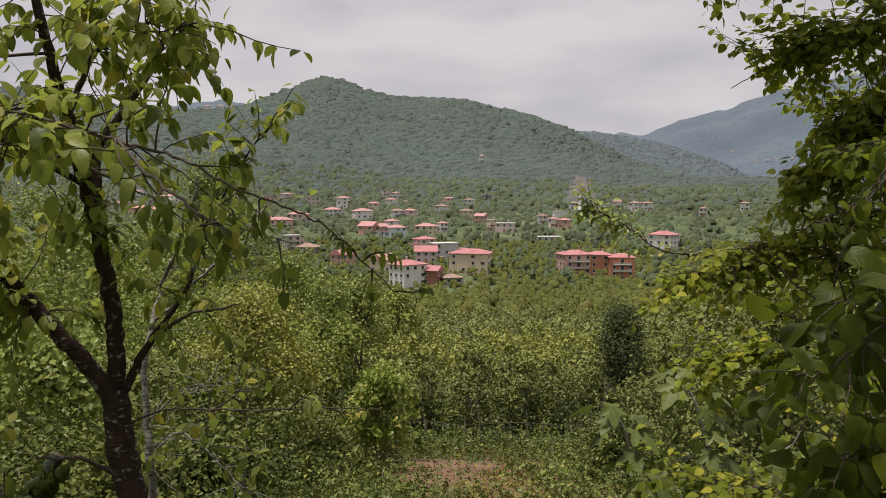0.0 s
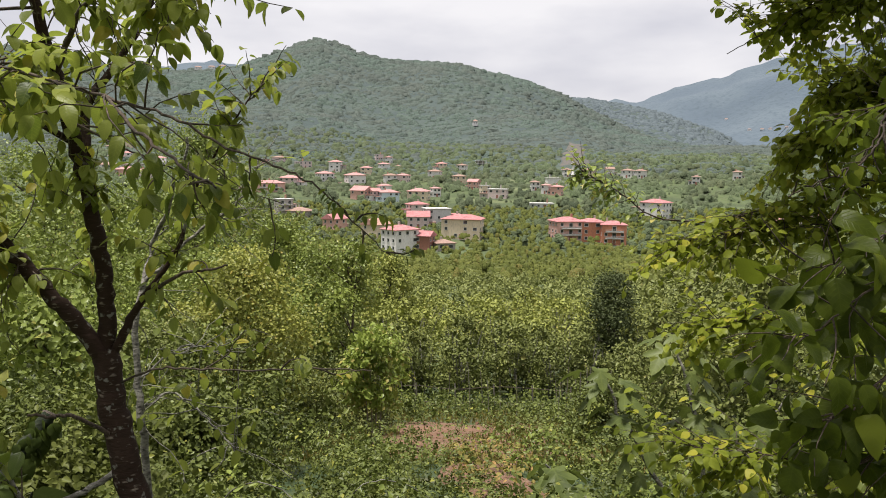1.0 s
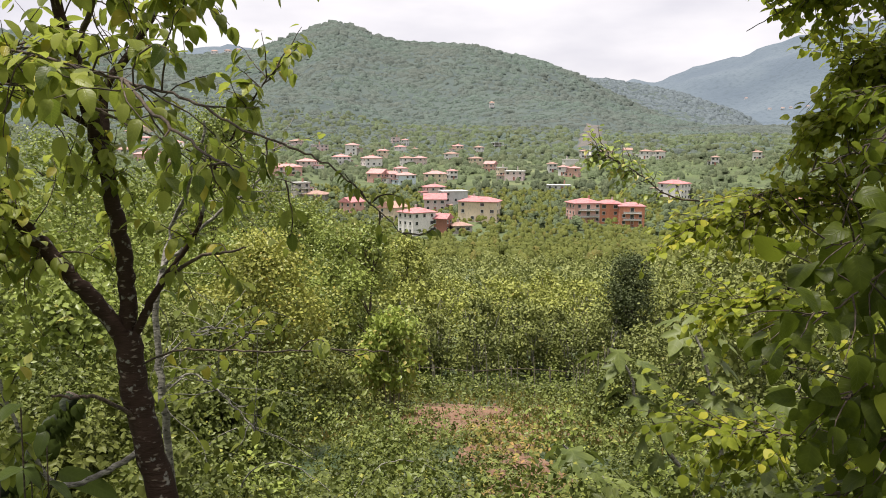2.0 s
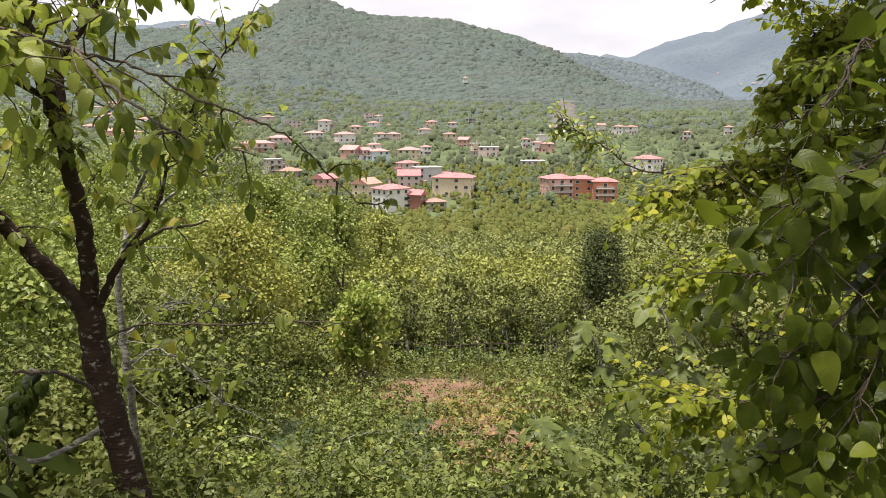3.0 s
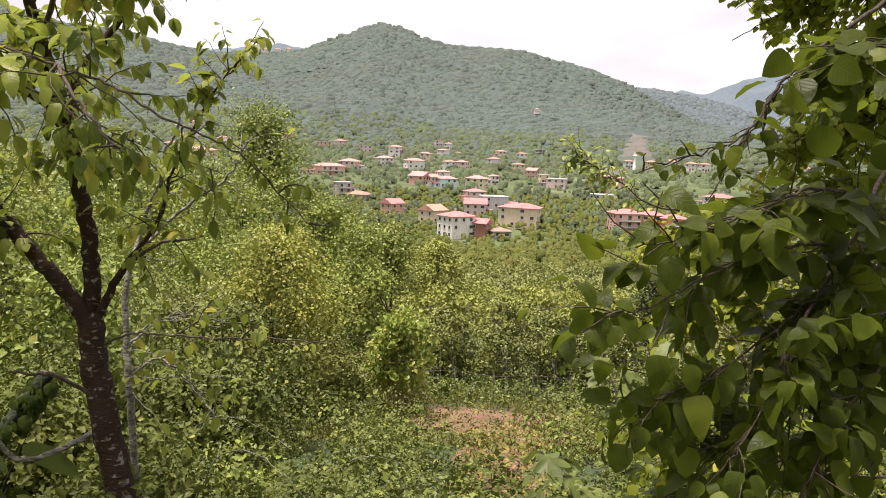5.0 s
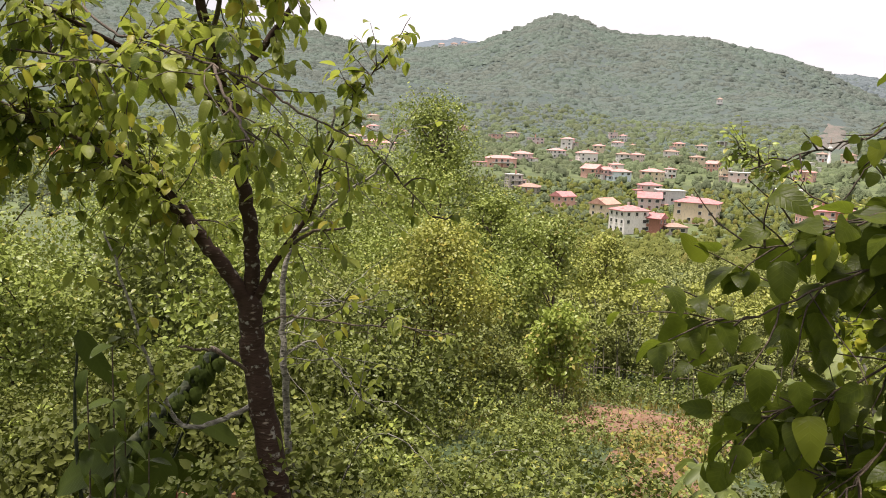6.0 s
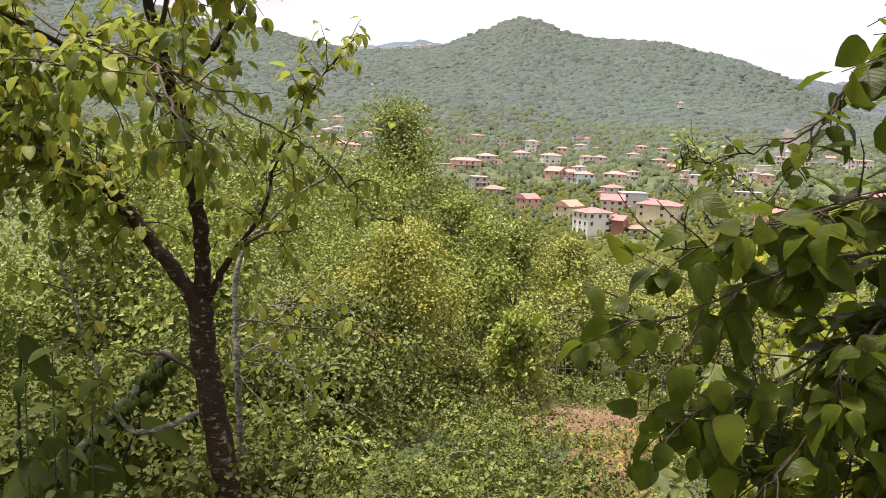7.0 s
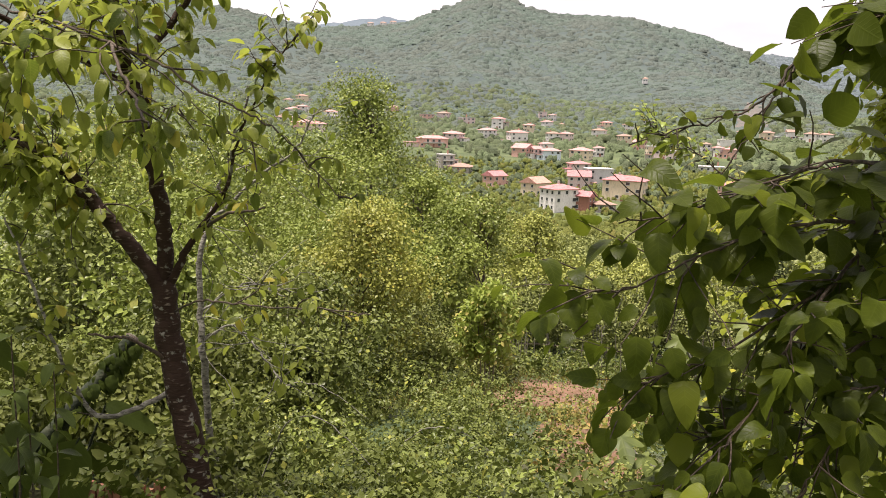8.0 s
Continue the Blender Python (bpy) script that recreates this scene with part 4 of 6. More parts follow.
tagged(new("far_orchard", mesh_of("far_orchard", *orchard_rows(), LEAF_ROWS)), "hazel orchard bushes in loose rows down the slope", "bushes", kind="stuff")
mid_orchard = bush_cloud(3.3, (-32, 28), (48, 106), 2.7, 3.0, 195, 0.245)
tagged(new("mid_orchard", mesh_of("mid_orchard", *mid_orchard, LEAF_ORCHARD)), "dense green hazel bushes of the orchard", "bushes", kind="stuff")


def hazel(name, mat, label, width, height, leaves, size, stems=7):
    """A hazel bush: a fan of thin stems from one stool, leafy above."""
    root = new(name)
    tubes = []
    for _ in range(stems):
        a = rng.random() * 6.283
        top = np.array([math.cos(a) * width * 0.32, math.sin(a) * width * 0.32, height * 0.8])
        foot = np.array([math.cos(a) * 0.12, math.sin(a) * 0.12, -0.1])
        line = smooth_line([foot, foot * 0.55 + top * 0.45 + rng.normal(scale=0.05, size=3), top], 5)
        tubes.append(tube(line, np.linspace(0.028, 0.009, len(line)), 5))
    for s in tubes:
        part_of("stem", mesh_of("stem", *s, BARK_PALE), root)
    clumps = crown_clumps(width, height * 0.9, 34, fine=0.62)
    clumps[:, 2] += height * 0.1
    clumps[:, 3] *= 1.15
    part_of("crown", leaf_mesh("crown", mat, clumps, leaves, size, KITE, 0.2, 0.02 * width, 0.8), root)
    return tagged(root, label, "bush", "hazel bushes")


def set_out(first, spots):
    """The first bush and its copies, each on the ground at a spot, turned and sized a little differently."""
    for i, (x, y, s) in enumerate(spots):
        m = pose(x, y, ground_z(x, y) - 0.05, 0, 0, rng.uniform(0, 360))
        if i == 0:
            first.matrix_basis = m
            first.scale = (1, 1, 1)
        else:
            ob = copy_thing(first, m)
            ob.scale = (s, s, s * rng.uniform(0.9, 1.12))


spots = []
for y in np.arange(27.5, 50, 2.6):
    for x in np.arange(-0.42 * y, 0.52 * y, 2.6):
        spots.append((x + rng.normal() * 0.4, y + rng.normal() * 0.4, rng.uniform(0.85, 1.2)))
kinds = [hazel("hazel_bush", LEAF_HAZEL, "light green many-stemmed hazel bush in the orchard", 2.6, 2.4, 700, 0.145) for _ in range(3)]
for k, first in enumerate(kinds):
    set_out(first, spots[k::3])
front = []
for x in np.arange(-5.5, 9, 1.25):
    front.append((x + rng.normal() * 0.2, 23.2 + 0.10 * x + rng.normal() * 0.3, rng.uniform(0.9, 1.1)))
for x in np.arange(-6, 10, 1.6):
    front.append((x + rng.normal() * 0.2, 25.2 + 0.10 * x + rng.normal() * 0.3, rng.uniform(1.0, 1.25)))
dark = [hazel("hazel_bush", LEAF_DARK, "deep green hazel bush standing behind the garden fence", 2.0, 2.1, 1800, 0.100) for _ in range(2)]
for k, first in enumerate(dark):
    set_out(first, front[k::2])

# ---- trees of the middle ground ----
tree("young_tree", -2.70, 10.6, 2.15, 2.85, 15000, 0.054, LEAF_YELLOW, "yellow-green young tree with fine drooping leaves", clear=0.12, number=60, trunk=0.03, template=KITE, droop=0.3)
tree("alder_tree", -2.05, 16, 2.5, 4.0, 8775, 0.076, LEAF_GREEN, "fresh green upright tree above the bramble bed", clear=0.15, shape="tall", number=40, trunk=0.05)
tree("alder_tree", -11.8, 40, 8.0, 11.3, 12500, 0.160, LEAF_GREEN, "tall fresh green tree rising above the orchard", clear=0.12, shape="column", number=46, trunk=0.14)
tree("alder_tree", -8.6, 41, 4.4, 6.6, 6000, 0.160, LEAF_GREEN, "broad fresh green tree beside the tall one", clear=0.1, number=34, trunk=0.10)
tree("alder_tree", -2.4, 37, 3.6, 4.6, 6000, 0.137, LEAF_HAZEL, "rounded green tree at the orchard's edge", clear=0.1, number=32, trunk=0.09)
tree("evergreen_tree", 6.0, 26.4, 2.5, 3.9, 11000, 0.085, LEAF_EVERGREEN, "dense blackish green rounded tree in the orchard", clear=0.04, number=110, trunk=0.10)
tree("plum_tree", -6.0, 19, 4.6, 5.4, 9500, 0.086, LEAF_GREEN, "fresh green bushy tree with a spreading crown", clear=0.1, number=60, trunk=0.06)
tree("plum_tree", -9.2, 21, 5.0, 6.6, 9500, 0.096, LEAF_GREEN, "loose green bushy tree behind the cherry", clear=0.1, number=60, trunk=0.07)
tree("plum_tree", -4.1, 14, 2.8, 3.7, 9450, 0.065, LEAF_GREEN, "leafy green bush tree behind the brambles", clear=0.06, number=44, trunk=0.045)
tree("plum_tree", -6.9, 12.5, 3.6, 4.2, 9000, 0.074, LEAF_GREEN, "wide green shrub with small leaves", clear=0.05, number=56, trunk=0.05)
tree("plum_tree", -10.5, 14, 4.4, 4.6, 8000, 0.082, LEAF_GREEN, "dense green shrub on the slope", clear=0.05, number=60, trunk=0.05)
tree("plum_tree", -14.5, 22, 6.0, 6.6, 8500, 0.115, LEAF_HAZEL, "big loose green tree on the slope", clear=0.08, number=60, trunk=0.08)
tree("plum_tree", -5.4, 8.2, 2.6, 2.5, 7000, 0.074, LEAF_BRAMBLE, "tangled light green shrub below the cherry", category="bush", clear=0.05, number=44, trunk=0.03)
tree("plum_tree", -3.6, 7.0, 2.2, 1.9, 5500, 0.070, LEAF_GREEN, "low tangled green shrub near the cherry trunk", category="bush", clear=0.05, number=40, trunk=0.025)
tree("plum_tree", -8.2, 9.5, 3.2, 3.0, 8000, 0.076, LEAF_GREEN, "low leafy green shrub", category="bush", clear=0.05, number=50, trunk=0.03)
tree("shrub", 4.6, 13.5, 3.4, 3.6, 10800, 0.068, LEAF_DARK, "dim green shrub beside the fig tree", category="bush", clear=0.05, number=54, trunk=0.04)
tree("shrub", 6.8, 17, 4.2, 4.6, 10125, 0.084, LEAF_DARK, "tall green shrub past the fig tree", category="bush", clear=0.05, number=54, trunk=0.05)
tree("shrub", 3.4, 7.6, 2.2, 2.4, 8775, 0.053, LEAF_DARK, "leafy green shrub under the fig tree", category="bush", clear=0.05, number=46, trunk=0.03)
tree("shrub", 5.0, 9.8, 2.8, 3.4, 9450, 0.061, LEAF_DARK, "leafy green shrub with pale tips", category="bush", clear=0.05, number=46, trunk=0.03)
tree("plum_tree", -12.5, 18.5, 5.6, 6.6, 8500, 0.11, LEAF_GREEN, "spreading green tree on the slope", clear=0.06, number=64, trunk=0.07)
tree("plum_tree", -18, 18, 6.0, 7.0, 7500, 0.12, LEAF_HAZEL, "spreading loose green tree further along the slope", clear=0.06, number=60, trunk=0.08)
tree("alder_tree", -9.2, 27, 5.4, 7.6, 10200, 0.114, LEAF_GREEN, "green tree with a tall ragged crown", clear=0.08, shape="tall", number=54, trunk=0.09)
tree("alder_tree", -15.5, 30, 7.0, 9.2, 10200, 0.137, LEAF_GREEN, "large fresh green tree on the lower slope", clear=0.08, number=60, trunk=0.12)
tree("alder_tree", -5.4, 27, 4.2, 5.6, 9000, 0.106, LEAF_GREEN, "fresh green rounded tree by the orchard", clear=0.06, number=48, trunk=0.08)
tree("alder_tree", -22, 34, 8.0, 9.5, 10200, 0.152, LEAF_HAZEL, "large green tree at the foot of the slope", clear=0.06, number=60, trunk=0.12)
tree("plum_tree", -13, 11, 4.2, 4.4, 8000, 0.082, LEAF_GREEN, "broad low green tree on the slope", clear=0.05, number=60, trunk=0.05)
tree("plum_tree", -7.4, 7.4, 2.8, 2.6, 8000, 0.070, LEAF_GREEN, "green shrub with small dense leaves", category="bush", clear=0.05, number=50, trunk=0.03)

for sx, sy, sw, sh, sm in ((-2.3, 7.7, 1.8, 1.5, LEAF_BRAMBLE), (-3.3, 9.0, 2.0, 1.8, LEAF_DARK), (-4.5, 10.4, 2.2, 2.0, LEAF_BRAMBLE), (-2.3, 12.4, 1.7, 1.5, LEAF_DARK),
                           (-3.0, 12.7, 2.0, 2.0, LEAF_DARK), (-1.5, 14.4, 1.6, 1.7, LEAF_DARK), (-3.1, 5.9, 1.6, 1.1, LEAF_BRAMBLE), (-1.95, 6.3, 1.5, 0.95, LEAF_BRAMBLE), (2.6, 11.6, 1.5, 1.1, LEAF_BRAMBLE)):
    tree("shrub", sx, sy, sw, sh, 7500, 0.048, sm, "rounded leafy shrub among the brambles", category="bush", clear=0.0, number=40, trunk=0.02, template=KITE, stems=3)

sapling = new("sapling")
sapling.location = (-0.86, 10.5, ground_z(-0.86, 10.5))
for k in range(4):
    line = smooth_line([(0.05 * (k - 1.5), 0.03 * (k % 2), -0.1), (0.06 * (k - 1.5), 0, 0.5), (0.12 * (k - 1.5), 0.05 * (-1) ** k, 1.35)], 5)
    part_of("stem", mesh_of("stem", *tube(line, np.linspace(0.016, 0.006, len(line)), 6), WOOD), sapling)
sap_clumps = crown_clumps(1.02, 1.25, 90, "tall")
sap_clumps[:, 2] += 0.60
sap_clumps[:, 3] *= 0.62
part_of("crown", leaf_mesh("crown", LEAF_LIME, sap_clumps, 3000, 0.066, LEAFLET, 0.6, 0.03), sapling)
tagged(sapling, "slender many-stemmed lime-green sapling beside the bare soil", "tree")

# ---- the garden: bare red soil, bean poles and a fence of sticks ----
def soil_patch(label, x0, wide, y0, deep, n):
    v = []
    for i in range(n):
        for k in range(n):
            u, w = k / (n - 1), i / (n - 1)
            x = x0 + wide * u + 0.15 * math.sin(w * 9)
            y = y0 + deep * w + 0.2 * math.sin(u * 8)
            edge = min(u, 1 - u, w, 1 - w)
            v.append((x, y, ground_z(x, y) + 0.05 * wave(x, y, 0.9) + 0.03 * wave(y, x, 0.37) + 0.035 * wave(x * 3, y * 3, 0.7) + min(0.09, edge * 1.2) - 0.03))
    i, k = np.meshgrid(np.arange(n - 1), np.arange(n - 1), indexing="ij")
    q = np.stack([i * n + k, i * n + k + 1, (i + 1) * n + k + 1, (i + 1) * n + k], -1).reshape(-1, 4)
    return tagged(new("soil_bed", mesh_of("soil_bed", v, q, SOIL)), label, "soil", kind="structure")


soil_patch("bare reddish garden soil, rough and uneven", -1.15, 3.6, 9.2, 8.2, 34)
soil_patch("narrow strip of bare reddish soil between the brambles", 0.15, 0.8, 5.6, 3.9, 20)


def clods():
    bm = bmesh.new()
    bmesh.ops.create_icosphere(bm, subdivisions=1, radius=1)
    tv = np.array([q.co for q in bm.verts])
    tf = np.array([[q.index for q in p.verts] for p in bm.faces])
    bm.free()
    pairs = []
    for _ in range(420):
        x, y, s = rng.uniform(-0.9, 2.2), rng.uniform(9.5, 17), rng.uniform(0.012, 0.05)
        v = tv * (1 + rng.normal(scale=0.25, size=(len(tv), 1))) * (s, s, s * 0.7) + (x, y, ground_z(x, y) + 0.07)
        pairs.append((v, tf))
    return tagged(new("soil_clods", mesh_of("soil_clods", *joined(pairs), SOIL, False)), "loose clods of reddish earth", "soil", kind="stuff")


clods()


def pole(x, y, h, lean_x, lean_y, name="bean_pole", label="thin grey wooden bean pole stuck in the soil", r=0.009):
    z = ground_z(x, y)
    line = smooth_line([(x, y, z - 0.2), (x + lean_x * 0.5 + rng.normal() * 0.01, y + lean_y * 0.5, z + h * 0.5), (x + lean_x, y + lean_y, z + h)], 3)
    ob = new(name, mesh_of(name, *tube(line, np.full(len(line), r), 6, 0.06), WOOD))
    return tagged(ob, label, "pole", "garden poles")


for i in range(22):
    pole(rng.uniform(-1.6, 4.6), rng.uniform(18.3, 21.6), rng.uniform(0.9, 1.5), rng.normal() * 0.06, rng.normal() * 0.05)
for i in range(7):
    pole(rng.uniform(2.6, 4.6), rng.uniform(15, 18.5), rng.uniform(0.9, 1.5), rng.normal() * 0.08, rng.normal() * 0.05)

fence = new("stick_fence")
fx = [-1.6 + 1.05 * k for k in range(6)]
fence.location = (0, 0, 0)
for x in fx:
    z = ground_z(x, 20.6)
    part_of("post", mesh_of("post", *tube(smooth_line([(x, 20.6, z - 0.2), (x + 0.02, 20.6, z + 0.4), (x, 20.62, z + 0.85)], 3), np.full(7, 0.022), 6, 0.05), WOOD), fence)
for h in (0.35, 0.74):
    line = smooth_line([(x, 20.57, ground_z(x, 20.6) + h + rng.normal() * 0.03) for x in fx], 4)
    part_of("rail", mesh_of("rail", *tube(line, np.full(len(line), 0.009), 6, 0.05), TWIG), fence)
tagged(fence, "low fence of grey sticks along the back of the garden", "fence")


def low_growth(name, mat, label, count, inside, size, high, template, category="plants", spread=1.0, tuft=9):
    """Ground cover: leafy shoots of uneven height all over a patch."""
    shoots = []
    while len(shoots) < count:
        x, y = rng.uniform(-14, 11), rng.uniform(2.4, 24)
        h = inside(x, y)
        if h > 0:
            shoots.append((x, y, ground_z(x, y), h * high * rng.uniform(0.55, 1.15)))
    s = np.repeat(np.array(shoots), tuft, 0)
    n = len(s)
    up = rng.random(n) ** 0.6
    p = s[:, :3] + np.stack([rng.normal(scale=0.11 * spread, size=n), rng.normal(scale=0.11 * spread, size=n), s[:, 3] * up], -1)
    ang = rng.random(n) * 6.283
    axis = np.stack([np.cos(ang), np.sin(ang), rng.normal(scale=0.35, size=n) - 0.25], -1)
    face = np.array([0, 0, 1.0]) + rng.normal(scale=0.38, size=(n, 3))
    v, f = scatter(template, p, axis, unit(face), size * rng.uniform(0.55, 1.25, n))
    return tagged(new(name, mesh_of(name, v, f, mat)), label, category, kind="stuff")


def soil_here(x, y):
    return -0.95 + 0.25 * wave(x, y, 1.1) < x - 0.02 * (y - 9) < 0.75 + 0.5 * wave(y, x, 1.3) and 9.3 < y < 16.8


def bed_height(x, y):
    """Brambles: waist high near by, thinner toward the garden; none on the bare soil. Cut to fit the camera's view."""
    if soil_here(x, y) or abs(x) > 0.85 * y + 1:
        return 0
    if y > 17.5:
        return 0.35 if x < 6 else 0.8
    # kept clear along the camera's view of the crate
    if y < 4.2 and -0.78 < x / y < -0.42:
        return 0
    if 5.6 < y < 9.6 and 0.10 + 0.12 * wave(y, x, 0.4) < x < 1.0 + 0.12 * wave(x, y, 0.5):
        return 0.05 if rng.random() < 0.25 else 0
    mound = 0.70 + 0.45 * wave(x, y, 1.2) + 0.35 * wave(y, x, 0.45)
    if -2.2 < x < 2.6 and y < 9.5:
        # capped about the camera's line of sight to the bare soil
        return max(0.12, min(mound, (-0.475 if -1.2 < x < 1.3 else -0.435) * y - ground_z(x, y) + 0.32 * wave(x, y, 0.62) + 0.12 * wave(y, x, 0.23) - 0.02))
    if -1.2 < x < 3.4 and y > 8.3:
        return max(0.1, mound * 0.34)
    return max(0.25, mound)


def near_bed(x, y):
    return bed_height(x, y) if y < 9 and not (x < -0.40 * y and y < 5.5 and rng.random() < 0.85) else 0


def low_bed(x, y):
    return near_bed(x, y) * 0.45


def far_bed(x, y):
    return bed_height(x, y) if y >= 8.5 and not (soil_here(x - 0.35, y) or soil_here(x + 0.35, y) or soil_here(x, y + 0.5)) else 0


def mounds(name, mat, label, count, where, leaves, size, template, reach, far=10.5):
    """Waist-high tangle: small overlapping leafy mounds with shade between them."""
    rows = []
    while len(rows) < count:
        y = rng.uniform(2.6, far)
        x = rng.uniform(-0.85 * y - 1, 0.8 * y + 0.5)
        h = where(x, y)
        if h > 0:
            s = (0.14 + 0.40 * rng.random() ** 1.5) * reach * (1 if y < 10 else 1.2)
            rows.append((x, y, ground_z(x, y) + max(0.0, h - s * 0.6) * rng.uniform(0.7, 1.0), s))
    p, out = clumped(leaves, np.array(rows), 0.02, 0.8, 0.9)
    axis = unit(out * 0.7 + rng.normal(scale=0.5, size=p.shape) - (0, 0, 0.35))
    face = unit(out * 1.2 + (0, 0, 0.15) + rng.normal(scale=0.22, size=p.shape))
    v, f = joined([scatter(template, p, axis, face, size * rng.uniform(0.5, 1.25, leaves)), core(np.array(rows), leaves // 6, size * 1.6, OVAL)])
    return tagged(new(name, mesh_of(name, v, f, mat)), label, "plants", kind="stuff")


mounds("bramble_bed", LEAF_BRAMBLE, "thick bramble and vine leaves covering the slope", 120, near_bed, 19000, 0.056, TREFOIL, 1.5)
mounds("vine_tangle", LEAF_BRAMBLE, "small vine leaves over the brambles", 90, near_bed, 13000, 0.050, TREFOIL, 1.4)
mounds("hazel_sprouts", LEAF_GREEN, "broad hazel sprouts among the brambles", 70, near_bed, 7000, 0.056, OVAL, 1.2)

def left_bed(x, y):
    return bed_height(x, y) if x < -0.38 * y and y < 6 else 0


mounds("nettle_tangle", LEAF_SHADE, "nettles under the cherry, shade put into their green", 420, left_bed, 22000, 0.054, OVAL, 1.0)
# low filler leaves, added so that gaps in the brambles look shaded
mounds("ivy_tangle", LEAF_SHADE, "filler leaves low in the tangle, coloured dark for shade", 260, low_bed, 22000, 0.042, KITE, 0.9)
mounds("garden_weeds", LEAF_BRAMBLE, "low weeds and beans growing round the bare soil", 1300, far_bed, 56000, 0.068, KITE, 1.2, 22)


def fence_bed(x, y):
    return 0.5 + 0.2 * wave(x, y, 0.8) if 17.5 < y < 25.5 and -5 < x < 8 else 0


mounds("fence_weeds", LEAF_BRAMBLE, "weeds along the stick fence", 420, fence_bed, 11000, 0.10, KITE, 1.2, 25.5)


def cane(x, y, heading, reach, rise):
    """A long bramble cane arching over the leaves, a few leaves left on it."""
    root = new("bramble_cane")
    root.location = (x, y, ground_z(x, y))
    away = np.array([math.cos(heading), math.sin(heading), 0])
    line = smooth_line([(0, 0, 0), away * reach * 0.3 + (0, 0, rise * 0.85), away * reach * 0.62 + (0, 0, rise), away * reach + (0, 0, rise * 0.72)], 7, 0.004)
    part_of("stem", mesh_of("stem", *tube(line, np.linspace(0.005, 0.002, len(line)), 6, 0.05), BARK_PALE), root)
    p = line[rng.integers(5, len(line), 9)]
    v, f = scatter(TREFOIL, p, rng.normal(size=p.shape) - (0, 0, 0.5), unit(rng.normal(scale=0.4, size=p.shape) + (0, 0, 1)), rng.uniform(0.05, 0.08, len(p)))
    part_of("leaves", mesh_of("leaves", v, f, LEAF_BRAMBLE), root)
    return tagged(root, "pale arching bramble cane above the leaves", "bramble", "bramble canes")


for x, y, heading, reach, rise in ((-1.35, 3.9, -0.25, 0.9, 0.80), (-1.9, 4.8, 0.1, 1.0, 0.80), (-0.75, 4.3, 0.3, 0.8, 0.60)):
    cane(x, y, heading, reach, rise)


def soil_weeds(x, y):
    return 0.3 if soil_here(x, y) and wave(x, y, 0.5) + 0.4 * wave(y, x, 0.2) > 0.15 else 0


low_growth("seedlings", LEAF_BRAMBLE, "small seedlings sprouting on the bare soil", 120, soil_weeds, 0.06, 0.5, KITE, spread=0.9, tuft=9)


def dry_strip(x, y):
    return 0.45 if 5.4 < y < 9.8 and 0.2 < x < 0.95 else 0


low_growth("dry_weeds", GRASS, "yellowing dry weeds along the strip of bare soil", 110, dry_strip, 0.06, 0.6, OVAL, spread=0.7, tuft=7)


def grass_here(x, y):
    if -2 < x < 6 and 8 < y < 22 and not (soil_here(x, y) and rng.random() < 0.96):
        return 0.5
    return 0


def grass():
    shoots = []
    while len(shoots) < 7000:
        x, y = rng.uniform(-2.5, 6), rng.uniform(8, 22)
        if grass_here(x, y):
            shoots.append((x, y, ground_z(x, y) + 0.03))
    p = np.array(shoots)
    axis = np.array([0, 0, 1.0]) + rng.normal(scale=0.33, size=p.shape)
    v, f = scatter(kite(0.045, 0.25, 0.3), p, axis, unit(rng.normal(size=p.shape)), rng.uniform(0.07, 0.22, len(p)))
    return tagged(new("grass", mesh_of("grass", v, f, GRASS)), "pale dry grass round the garden plot", "grass", kind="stuff")


grass()

# ---- the fig tree ----
def fig_leaf():
    """A five-lobed fig leaf, 1 long."""
    lobes = [(-2.15, 0.50), (-1.62, 0.30), (-1.15, 0.72), (-0.72, 0.36), (-0.02, 0.98), (0.66, 0.36), (1.1, 0.74), (1.6, 0.30), (2.15, 0.48)]
    v = [(0, 0.18, 0.0)]
    rim = []
    for (a, r), (b, q) in zip(lobes, lobes[1:] + [(math.pi, 0.16)]):
        rim.append((a, r))
        rim.append(((a * 2 + b) / 3, (r * 2 + q) / 3 * 1.06))
        rim.append(((a + 2 * b) / 3, (r + 2 * q) / 3 * 1.02))
    for a, r in rim:
        v.append((r * 0.72 * math.sin(a), 0.18 + r * 0.82 * math.cos(a), -0.16 * r * r + 0.05 * math.cos(3 * a)))
    n = len(rim)
    return np.array(v), np.array([(0, 1 + (k + 1) % n, 1 + k) for k in range(n)])


FIG = fig_leaf()


def leaf_meshes(name, template, mat, bends):
    """A few differently bent versions of one leaf, to be shared by many leaf objects."""
    out = []
    for b, w in bends:
        v = template[0].copy()
        v[:, 2] -= b * v[:, 1] ** 2
        v[:, 0] *= w
        v[:, 2] += 0.08 * np.sin(v[:, 1] * 5 + b * 9) * v[:, 0]
        out.append(mesh_of(name, v, template[1], mat, flat=template))
    return out


def put_leaf(meshes, parent, place, axis, face, size):
    axis, face = unit(axis), unit(face)
    side = unit(np.cross(axis, face))
    up = np.cross(side, axis)
    m = Matrix((( side[0], axis[0], up[0], place[0]), (side[1], axis[1], up[1], place[1]), (side[2], axis[2], up[2], place[2]), (0, 0, 0, 1)))
    ob = part_of("leaf", meshes[rng.integers(len(meshes))], parent)
    ob.matrix_basis = m @ Matrix.Scale(float(size), 4)
    return ob


